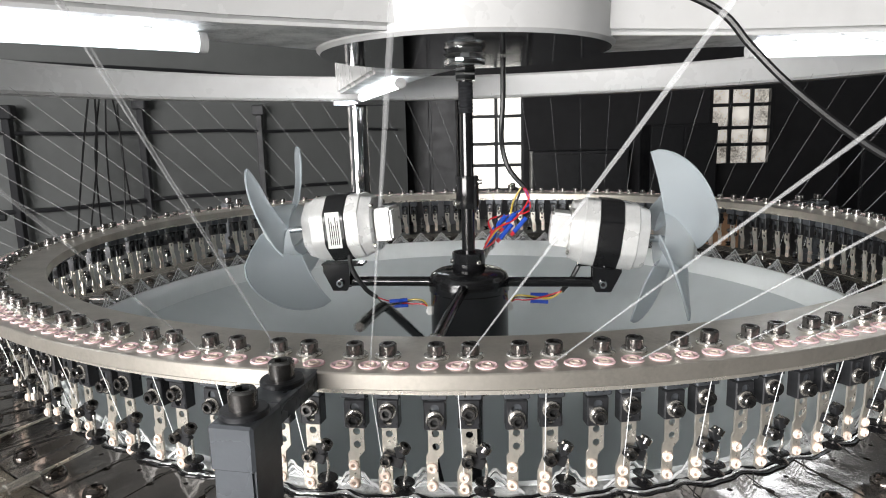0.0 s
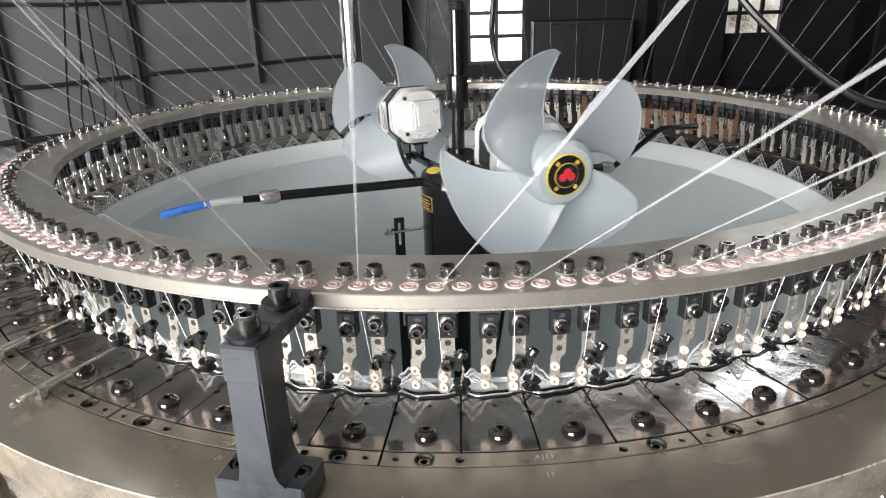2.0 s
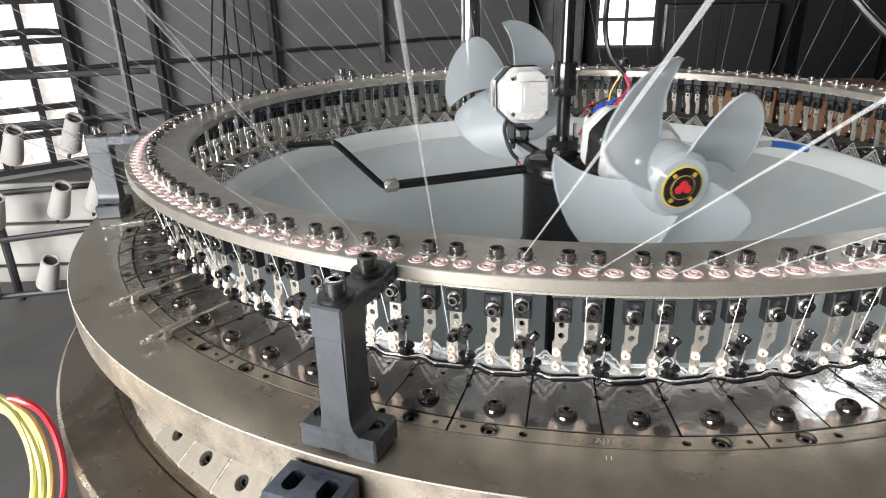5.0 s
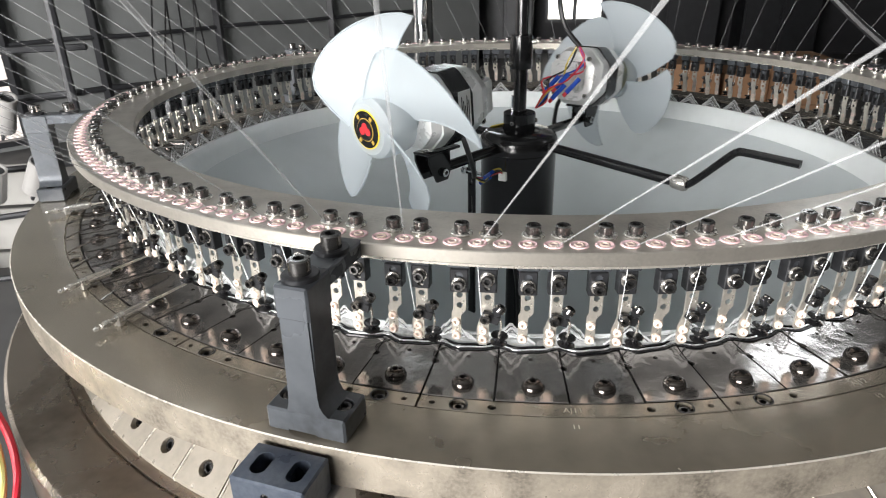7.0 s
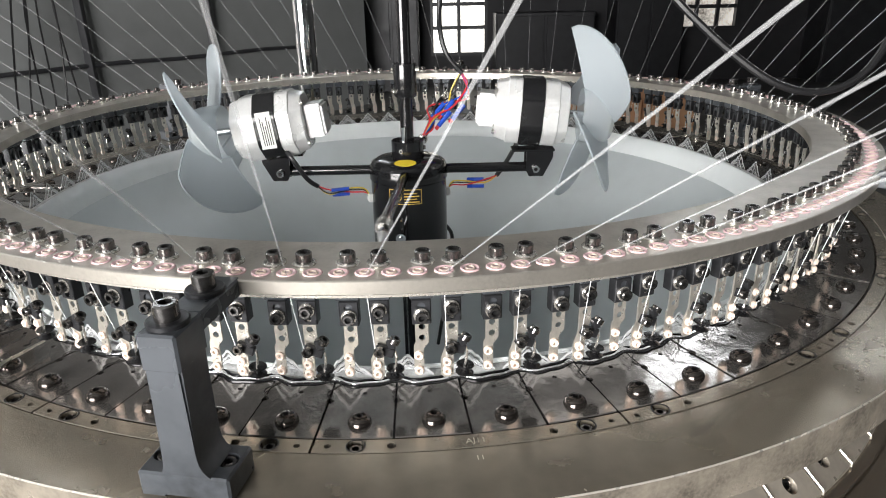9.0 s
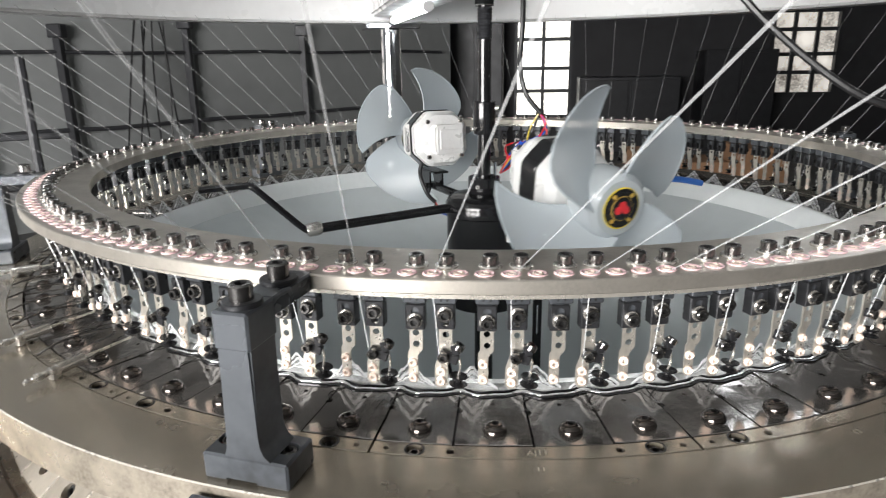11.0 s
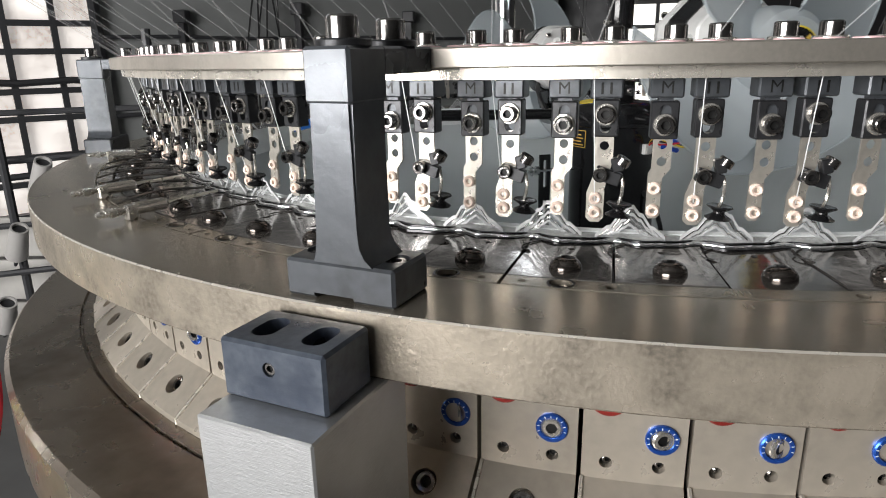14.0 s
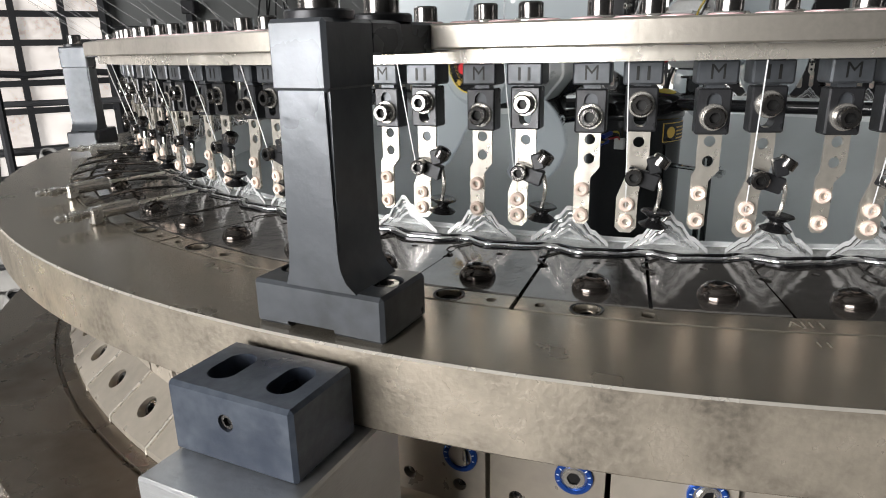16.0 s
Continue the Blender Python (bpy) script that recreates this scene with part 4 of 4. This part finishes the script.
lathe(bm, [(0.0001, 0.0004), (0.0055, 0.0004), (0.0058, 0.0)], 20, around(-12, 0.0492, 1.0025) @ pose(0, 0, 0, 90, 0, 0))
part("printed_disc", bm, M_GOLD, lab)
bm = bmesh.new()
lathe(bm, [(0.0001, 0.0008), (0.0135, 0.0006), (0.0138, 0.0)], 28, around(LABA, 0.0345, 1.0418) @ pose(0, 0, 0, 14, 0, 0) @ Matrix.Diagonal((1, 0.6, 1, 1)))
part("oval_plate", bm, M_YELLOW, fan_head, "yellow oval plate")
# slotted strap beside the body, held by a cross bolt
strap = around(-94.0, 0, 0)
bm, cut = bmesh.new(), bmesh.new()
box(bm, -0.0020, 0.0020, -0.0895, -0.0765, 0.740, 0.9850, 0.0006)
for z0, z1 in ((0.9480, 0.9790), (0.8900, 0.9330), (0.8300, 0.8750)):
    box(cut, -0.01, 0.01, -0.0850, -0.0810, z0, z1)
part("slotted_strap", carve(bm, cut, M_PAINTB), None, fan_head, m=strap)
bm = bmesh.new()
rod(bm, [(0, -0.046, 0.9680), (0, -0.103, 0.9668)], 0.0024, 10)
lathe(bm, [(0.0001, 0.0), (0.0052, 0.0), (0.0052, 0.004), (0.0001, 0.004)], 6, pose(0, -0.0905, 0.9670, 90, 0, 0))
lathe(bm, [(0.0001, 0.0), (0.0060, 0.0), (0.0060, 0.0012), (0.0001, 0.0012)], 16, pose(0, -0.0980, 0.9668, 90, 0, 0))
part("clamp_bolt", bm, M_CHROME, fan_head, "bright clamp bolt", m=strap)
bm = bmesh.new()
lathe(bm, [(0.0001, 0.42), (0.0125, 0.42), (0.0125, 0.8928), (0.0001, 0.8928)], 24)
part("shaft", bm, M_PAINTB, fan_head)
bm = bmesh.new()
rod(bm, smooth_path([P(0.047, 14, 0.945), P(0.060, 24, 0.925), P(0.066, 34, 0.88), P(0.058, 40, 0.82), P(0.045, 44, 0.75)], 5), 0.0026, 8)
part("drop_cable", bm, M_RUBBER, fan_head)


def blade_bm(a0):
    """One swept, twisted fan blade with a hooked tip; the axis is local -y."""
    bm = bmesh.new()
    NS, NW = 14, 14
    grids = []
    for side in (0, 1):
        g = []
        for i in range(NS + 1):
            s = i / NS
            row = []
            for j in range(NW + 1):
                u = j / NW * 2 - 1
                e0, e1 = -94 + 26 * s ** 0.6, -10 + 20 * s ** 1.3
                ang = a0 + (e0 + e1) / 2 + (e1 - e0) / 2 * u
                rim = 0.1008 + 0.0038 * u - (0.0130 * (-u) ** 7 if u < 0 else 0.0035 * u ** 12)
                rr = 0.0300 + (rim - 0.0300) * s
                y = 0.001 + 0.0100 * s + u * (0.018 + 0.013 * s) - 0.006 * s * (1 - u * u) + (0.0013 if side else 0)
                row.append(bm.verts.new((rr * math.sin(radians(ang)), y, rr * math.cos(radians(ang)))))
            g.append(row)
        grids.append(g)
    for side, g in enumerate(grids):
        for i in range(NS):
            for j in range(NW):
                q = (g[i][j], g[i][j + 1], g[i + 1][j + 1], g[i + 1][j])
                bm.faces.new(q if side else q[::-1])
    A, B = grids
    edge = [(i, 0) for i in range(NS + 1)] + [(NS, j) for j in range(1, NW + 1)] + [(i, NW) for i in range(NS - 1, -1, -1)]
    for (i, j), (k, l) in zip(edge, edge[1:]):
        bm.faces.new((A[i][j], A[k][l], B[k][l], B[i][j]))
    # thicker rolled rim
    rod(bm, [(A[i][j].co + B[i][j].co) / 2 for i, j in edge[1:-1]], 0.0013, 6)
    return bm


def loft(stations, p=9):
    """A square body with cut corners along y through stations of (y, half width)."""
    bm = bmesh.new()
    N, prev, first = 48, None, None
    for y, h in stations:
        ring = []
        for k in range(N):
            a = 2 * math.pi * k / N
            c, s = math.cos(a), math.sin(a)
            r = min(h / (abs(c) ** p + abs(s) ** p) ** (1 / p), 1.27 * h / (abs(c) + abs(s)) * 1.16)
            ring.append(bm.verts.new((r * c, y, r * s)))
        if prev:
            for k in range(N):
                bm.faces.new((prev[k], prev[(k + 1) % N], ring[(k + 1) % N], ring[k]))
        else:
            bm.faces.new(ring)
        prev = ring
    bm.faces.new(prev[::-1])
    bmesh.ops.recalc_face_normals(bm, faces=bm.faces)
    return bm


def fan_unit(a, r_pivot, r_motor, tilt, turn, z):
    """Arm, motor and fan on one side of the head."""
    base = around(a, 0, 0)
    bm = bmesh.new()
    rod(bm, [base @ Vector((0, -0.046, 1.026)), base @ Vector((0, -r_pivot - 0.004, 1.026))], 0.0062, 12)
    part("arm", bm, M_PAINTB, fan_head)
    bm = bmesh.new()
    for x0 in (-0.0115, 0.0088):
        f4 = [bm.verts.new((x0, -r_pivot + y, 1.026 + zz)) for y, zz in ((-0.010, -0.010), (0.008, -0.010), (0.012, -0.002), (0.012, 0.022), (-0.022, 0.022), (-0.022, 0.014))]
        ex = bmesh.ops.extrude_face_region(bm, geom=[bm.faces.new(f4)])
        bmesh.ops.translate(bm, vec=(0.0027, 0, 0), verts=[g for g in ex["geom"] if isinstance(g, bmesh.types.BMVert)])
    box(bm, -0.0115, 0.0115, -r_pivot - 0.024, -r_pivot + 0.030, 1.0478, 1.0508, 0.0006)
    bmesh.ops.recalc_face_normals(bm, faces=bm.faces)
    br = part("bracket", bm, M_PAINTB, fan_head, m=base)
    for s in (-1, 1):
        part("pivot_bolt", screw_mesh(0.0048, 0.004, M_CHROME), None, br, m=pose(s * 0.0122, -r_pivot, 1.026, 0, 90 * s, 0))
    mb = base @ pose(0, -r_motor, z, 0, 0, turn) @ pose(0, 0, 0, tilt, 0, 0)
    mo = empty("motor", mb)
    mo.parent = fan_head
    part("core", loft(((-0.0142, 0.0402), (-0.0136, 0.0407), (0.0118, 0.0407), (0.0124, 0.0402))), M_BLACK, mo, "black laminated core")
    part("end_shell", loft(((-0.0452, 0.0325), (-0.0444, 0.0340), (-0.0330, 0.0372), (-0.0318, 0.0388), (-0.0150, 0.0392), (-0.0143, 0.0386))), M_CAST, mo, "silver cast shell")
    part("end_shell", loft(((0.0125, 0.0386), (0.0132, 0.0392), (0.0285, 0.0388), (0.0297, 0.0372), (0.0425, 0.0330), (0.0434, 0.0315))), M_CAST, mo, "silver cast shell")
    bm = bmesh.new()
    box(bm, -0.0215, 0.0215, 0.0420, 0.0665, -0.0200, 0.0200, 0.0030, 2)
    box(bm, -0.0150, 0.0150, 0.0660, 0.0672, -0.0135, 0.0135, 0.0006)
    part("rear_cap", bm, M_CAST, mo)
    bm = bmesh.new()
    lathe(bm, [(0.0001, 0.0438), (0.018, 0.0438), (0.015, 0.048), (0.0045, 0.049), (0.0045, 0.086), (0.0001, 0.086)], 20, pose(0, 0, 0, 90, 0, 0))
    part("shaft", bm, M_CHROME, mo)
    for sx in (-1, 1):
        for sz in (-1, 1):
            part("bolt_head", screw_mesh(0.0032, 0.0030, M_WASH), None, mo, m=pose(sx * 0.0245, 0.0428, sz * 0.0245, -90, 0, 0))
    # paper label wrapped on one flank; too small to read
    bm = bmesh.new()
    box(bm, 0.0406, 0.0411, -0.0100, 0.0080, -0.022, 0.022)
    part("paper_label", bm, M_PAPER, mo)
    for i in range(5):
        bm = bmesh.new()
        box(bm, 0.0410, 0.0413, -0.006 + 0.0026 * i, -0.0048 + 0.0026 * i, -0.018, 0.016 - 0.005 * (i % 3))
        part("printed_bar", bm, M_DARK, mo)
    fa = empty("fan", mb @ pose(0, -0.084, 0))
    fa.parent = fan_head
    bm = bmesh.new()
    lathe(bm, [(0.0325, -0.022), (0.0338, -0.012), (0.0335, 0.003), (0.0318, 0.0115), (0.0265, 0.0165), (0.0001, 0.0175)], 40, pose(0, 0, 0, 90, 0, 0))
    part("hub", bm, M_MILK, fa)
    for k in range(4):
        part("fan_blade", blade_bm(90 * k), M_MILK, fa)
    for j, (r, mm) in enumerate(((0.0203, M_YELLOW), (0.0190, M_BLACK), (0.0120, M_GOLD), (0.0112, M_BLACK))):
        bm = bmesh.new()
        lathe(bm, [(0.0001, 0.0005), (r, 0.0005), (r, 0.0)], 36, pose(0, -0.0172 - 0.0005 * j, 0, 90, 0, 0))
        part("badge_ring", bm, mm, fa)
    bm = bmesh.new()
    for cx, cz, r in ((0, 0.0030, 0.0042), (-0.0044, -0.0014, 0.0040), (0.0044, -0.0014, 0.0040)):
        lathe(bm, [(0.0001, 0.0005), (r, 0.0005), (r, 0.0)], 16, pose(cx, -0.0192, cz, 90, 0, 0))
    part("badge_emblem", bm, M_RED, fa, "red leaf-shaped emblem")
    for ang in (-40, 40, 140, 220):
        bm = bmesh.new()
        box(bm, -0.0018, 0.0018, -0.0189, -0.0183, 0.0135, 0.0172, m=pose(0, 0, 0, 0, ang, 0))
        part("badge_bar", bm, M_GOLD, fa)
    # cable from the motor to the body with crimp sleeves
    def q(x, y, z):
        return base @ Vector((x, y, z))
    bm = bmesh.new()
    rod(bm, smooth_path([mb @ Vector((0.020, 0.010, -0.026)), q(0.030, -r_pivot + 0.02, 1.050), q(0.026, -r_pivot + 0.036, 1.022), q(0.018, -0.115, 1.010)], 5), 0.0030, 8)
    part("motor_cable", bm, M_RUBBER, fan_head)
    for j, (mm, dz) in enumerate(((M_REDW, 0.003), (M_YELW, -0.002), (M_RUBBER, 0.0))):
        bm = bmesh.new()
        rod(bm, smooth_path([q(0.018, -0.115, 1.010), q(0.018 + 0.003 * j, -0.100, 1.002 + dz), q(0.012, -0.075, 1.003 - dz), q(0.013, -0.058, 1.003 - dz), q(0.012, -0.0515, 0.997)], 5), 0.0010, 6)
        part("wire", bm, mm, fan_head)
    bm = bmesh.new()
    box(bm, -0.0050, 0.0050, -0.0535, -0.0480, 0.9870, 0.9980, 0.0006)
    box(bm, -0.0034, 0.0034, -0.0548, -0.0530, 0.9885, 0.9945)
    part("white_plug", bm, M_PAPER, fan_head, "small white plug socket", m=base @ pose(0, 0, 0, 0, 0, 13))
    for j in (-1, 1):
        bm = bmesh.new()
        rod(bm, [q(0.017 + 0.003 * j, -0.098, 1.001 + 0.004 * j), q(0.014 + 0.002 * j, -0.076, 1.002 + 0.004 * j)], 0.0024, 8)
        part("crimp_sleeve", bm, M_BLUE, fan_head)


fan_unit(0, 0.162, 0.1545, 4.5, -4.5, 1.0975)
fan_unit(180.0, 0.162, 0.1660, 7.0, 0, 1.0865)

# two bare side arms
base = around(-93, 0, 0)
bm = bmesh.new()
rod(bm, [base @ Vector((0, -0.046, 1.029)), base @ Vector((0, -0.228, 1.033))], 0.0058, 12)
sa = part("side_arm", bm, M_PAINTB, fan_head)
bm = bmesh.new()
rod(bm, [base @ Vector((0, -0.227, 1.033)), base @ Vector((0, -0.231, 1.033)), base @ Vector((0, -0.246, 1.033)), base @ Vector((0, -0.250, 1.033))], [0.0066, 0.0082, 0.0082, 0.0066], 12)
part("arm_joint", bm, M_WASH, sa, "bright clamp collar")
bm = bmesh.new()
rod(bm, [base @ Vector((0, -0.249, 1.033)), base @ Vector((0.003, -0.272, 1.0345))], [0.0046, 0.0040], 10)
part("arm_tip", bm, M_PAINTB, sa)
bm = bmesh.new()
rod(bm, smooth_path([base @ Vector((0.003, -0.270, 1.0345)), base @ Vector((0.006, -0.290, 1.036)), base @ Vector((0.007, -0.312, 1.035))], 5), [0.0046] * 3 + [0.0042] * 8, 10)
part("clear_sleeve", bm, M_CAST, sa, "pale clear plastic sleeve")
bm = bmesh.new()
rod(bm, smooth_path([base @ Vector((0.007, -0.305, 1.0355)), base @ Vector((0.004, -0.330, 1.032)), base @ Vector((-0.002, -0.358, 1.026))], 5), 0.0046, 10)
part("blue_hose", bm, M_HOSE, sa, "short bright blue hose")
base = around(86.7, 0, 0)
bm = bmesh.new()
rod(bm, [base @ Vector((0, -0.046, 1.027)), base @ Vector((0, -0.214, 1.018))], 0.0058, 12)
sb = part("side_arm", bm, M_PAINTB, fan_head)
bm = bmesh.new()
rod(bm, [base @ Vector((0, -0.213, 1.018)), base @ Vector((0, -0.216, 1.018)), base @ Vector((0, -0.228, 1.0172)), base @ Vector((0, -0.231, 1.017))], [0.0066, 0.0082, 0.0082, 0.0066], 12)
part("arm_joint", bm, M_WASH, sb, "bright clamp collar")
bm = bmesh.new()
rod(bm, smooth_path([base @ Vector((0.0, -0.226, 1.0172)), base @ Vector((-0.003, -0.236, 1.021)), base @ Vector((-0.022, -0.277, 1.061)), base @ Vector((-0.026, -0.286, 1.0685)), base @ Vector((-0.028, -0.296, 1.0705)), base @ Vector((-0.030, -0.345, 1.0690))], 5), 0.0040, 10)
part("bent_rod", bm, M_PAINTB, sb)

# supply wires at the pole
wires = empty("supply_wires")
tagged(wires, "black supply cable with coloured crimped wires beside the pole", "cable")
bm = bmesh.new()
rod(bm, smooth_path([(0.046, 0.02, 1.298), (0.046, 0.03, 1.25), (0.044, 0.035, 1.20), (0.052, 0.035, 1.165), (0.072, 0.035, 1.140)], 6), 0.0033, 8)
part("cable", bm, M_RUBBER, wires)
for j, mm in enumerate((M_REDW, M_YELW, M_BLUE, M_RUBBER, M_REDW)):
    bm = bmesh.new()
    rod(bm, smooth_path([(0.070, 0.035, 1.142), (0.078 - 0.02 * (j % 2), 0.035, 1.125 - 0.004 * j), (0.060 - 0.008 * j, 0.030, 1.100), (0.034, 0.02, 1.088 - 0.003 * j), (0.020, 0.012, 1.066)], 6), 0.0012, 6)
    part("wire", bm, mm, wires)
for j, (x, z) in enumerate(((0.040, 1.095), (0.052, 1.098), (0.066, 1.092), (0.048, 1.084))):
    bm = bmesh.new()
    rod(bm, [(x - 0.008, 0.028, z - 0.009), (x + 0.008, 0.030, z + 0.009)], 0.0030, 8)
    s = part("crimp_sleeve", bm, M_BLUE, wires)
    bm = bmesh.new()
    rod(bm, [(x - 0.0115, 0.028, z - 0.013), (x - 0.007, 0.028, z - 0.008)], 0.0026, 8)
    part("red_end", bm, M_REDW, s)

# ---- yarns ----
# every yarn comes down from the outer ring at the same skew and slope
for k in range(72):
    a = -5.75 + 5 * k
    w = ((a + 180) % 360) - 180
    e = P(0.4950, a, ZT)
    d = Vector((math.sin(radians(a + 17.0)), -math.cos(radians(a + 17.0)), 0.704))
    L = 0.305
    yn = empty("yarn")
    tagged(yn, "white yarn running from above through an eyelet", "yarn", "yarns into the ring")
    bm = bmesh.new()
    near = abs(w) < 30
    rod(bm, [e + Vector((0, 0, -0.002)), e + d * L * 0.5 + Vector((0, 0, -0.002)), e + d * L], [0.0003, 0.0006, 0.0010] if near else [0.00025, 0.00028, 0.0003], 6)
    part("upper_run", bm, M_FUZZ if near else M_THIN, yn)
    bm = bmesh.new()
    f = P(0.4800, -5.15 + 5 * k - 0.35, 1.0225)
    rod(bm, [e + Vector((0, 0, -0.012)), f], 0.00025, 4)
    part("lower_run", bm, M_YARN, yn)

# ---- loose cables, tubes and yarn cones ----
bm = bmesh.new()
rod(bm, smooth_path([(0.03, -0.40, 1.330), (0.085, -0.41, 1.297), (0.136, -0.419, 1.272), (0.155, -0.425, 1.25), (0.174, -0.432, 1.228), (0.202, -0.439, 1.203), (0.227, -0.445, 1.186), (0.25, -0.446, 1.18), (0.272, -0.445, 1.185), (0.289, -0.44, 1.201), (0.305, -0.431, 1.232), (0.316, -0.423, 1.259)], 6), 0.0022, 8)
tagged(part("hanging_cable", bm, M_RUBBER, None, "black cable hanging in a loop below the frame"), category="cable")
TUBE_WAY = ((-0.445, -0.505, 0.80), (-0.440, -0.490, 0.90), (-0.425, -0.477, 0.937), (-0.409, -0.474, 0.938), (-0.394, -0.473, 0.927), (-0.383, -0.477, 0.903), (-0.379, -0.485, 0.871), (-0.382, -0.501, 0.823), (-0.386, -0.515, 0.72))
for j in range(8):
    bm = bmesh.new()
    ox, oy, oz = (0, 0, 0) if j == 0 else (-0.010 - 0.0055 * (j % 4), -0.004 * (j % 3), 0.004 - 0.006 * (j // 4) - 0.002 * (j % 2))
    rod(bm, smooth_path([(x + ox, y + oy, z + oz) for x, y, z in TUBE_WAY], 6), 0.0030, 8)
    tagged(part("air_tube", bm, M_REDT if j == 0 else M_LIME, None, ("red" if j == 0 else "clear yellow") + " plastic air tube bending beside the bed"), category="tube", group="air tubes")


def cone_holder(m):
    c = empty("yarn_cone", m)
    tagged(c, "grey empty yarn cone on a creel bar", "yarn cone", "yarn cones on the creel")
    bm = bmesh.new()
    lathe(bm, [(0.030, 0), (0.052, 0), (0.040, 0.20), (0.032, 0.20), (0.030, 0)], 20)
    part("cone", bm, M_CONE, c)
    bm = bmesh.new()
    rod(bm, [(0, 0, -0.08), (0, 0, 0.185)], [0.008, 0.031], 12)
    part("spindle", bm, M_PIPE, c)
    return c


cc = None
for x, y, z in ((-2.772, 1.842, 0.558), (-2.488, 1.931, 0.607), (-2.529, 1.797, 0.298), (-2.843, 1.701, 0.252), (-2.35, 1.853, 0.327), (-2.565, 1.653, -0.038), (-2.851, 1.564, -0.084), (-3.05, 1.76, 0.55)):
    m = pose(x, y, z, 20, 32, 10) @ pose(0, 0, -0.10)
    cc = copy_thing(cc, m) if cc else cone_holder(m)
for a, b in (((-3.5, 1.66, 0.27), (-2.25, 2.0, 0.345)), ((-3.5, 1.56, 0.02), (-2.3, 1.9, 0.14)), ((-3.5, 1.45, -0.23), (-2.3, 1.78, -0.15)), ((-3.5, 1.78, 0.585), (-2.2, 2.13, 0.67)), ((-3.5, 1.9, 0.845), (-2.2, 2.22, 0.875))):
    bm = bmesh.new()
    rod(bm, [a, b], 0.016, 8)
    tagged(part("creel_bar", bm, M_PIPE, None, "dark creel bar carrying yarn cones"), category="bar", group="creel bars")
for x, y in ((-2.22, 2.06), (-2.95, 1.80), (-3.5, 1.62)):
    bm = bmesh.new()
    rod(bm, [(x, y, FLOOR), (x, y, 1.25)], 0.022, 8)
    tagged(part("creel_post", bm, M_PIPE, None, "dark creel post standing on the floor"), category="post", group="creel posts")
for z0, z1 in ((FLOOR + 0.02, -0.19), (-0.17, 0.06), (0.08, 0.30)):
    bm = bmesh.new()
    box(bm, -0.85, 0.75, -0.01, 0.01, z0, z1, 0.004)
    tagged(part("low_partition", bm, M_PART, None, "low pale sheet partition behind the creel", pose(-2.95, 2.02, 0, 0, 0, 15)), category="partition", group="low partitions")
# white connector hanging on its wire
plug = empty("white_connector")
tagged(plug, "small white plastic connector hanging on its wire", "connector")
bm = bmesh.new()
box(bm, -0.009, 0.009, -0.006, 0.006, -0.008, 0.008, 0.001, m=pose(0.398, -0.187, 1.245, 0, 30, 0))
part("shell", bm, M_WHITE, plug)
bm = bmesh.new()
rod(bm, smooth_path([(0.398, -0.187, 1.245), (0.405, -0.185, 1.253), (0.416, -0.18, 1.269), (0.42, -0.02, 1.3070)], 5), 0.0012, 6)
part("lead", bm, M_YARN, plug)
# cartons beyond the machine
for x, y, w, h in ((1.05, 4.10, 0.34, 0.86), (1.42, 4.20, 0.30, 0.78), (1.75, 4.05, 0.32, 0.90)):
    ct = empty("carton", pose(x, y, FLOOR, 0, 0, 8 * w))
    tagged(ct, "brown cardboard carton stack on the floor", "carton", "cartons on the floor")
    for j in range(3):
        bm = bmesh.new()
        box(bm, -w / 2, w / 2, -0.2, 0.2, h / 3 * j, h / 3 * (j + 1) - 0.004, 0.004)
        part("box", bm, M_CARD, ct)
# wire bundle at the wall
for j in range(6):
    bm = bmesh.new()
    a = on_west(8.35 + 0.05 * j, 1.7, 0.3)
    b = on_west(8.1 + 0.11 * j, 0.25 + 0.03 * j, 0.3)
    rod(bm, smooth_path([a, (a + b) / 2 + Vector((0.06 * math.sin(j * 2), 0, 0.1)), b, b + Vector((0.1 * math.cos(j), 0.05, -0.15))], 6), 0.009, 6)
    tagged(part("wall_cable", bm, M_RUBBER, None, "black cable hanging in a bundle by the wall"), category="cable", group="wall cables")


# ---- motion ----
def motions():
    rows = []
    for i in range(33):
        t = i * 0.5
        rows.append((t, pose(0, 0, 0, 0, 0, 27.0 + 60.29 * (t - 8.0) + min(3.0, max(0.0, 0.75 * (t - 6.5))))))
    walk(fan_head, rows)


motions()
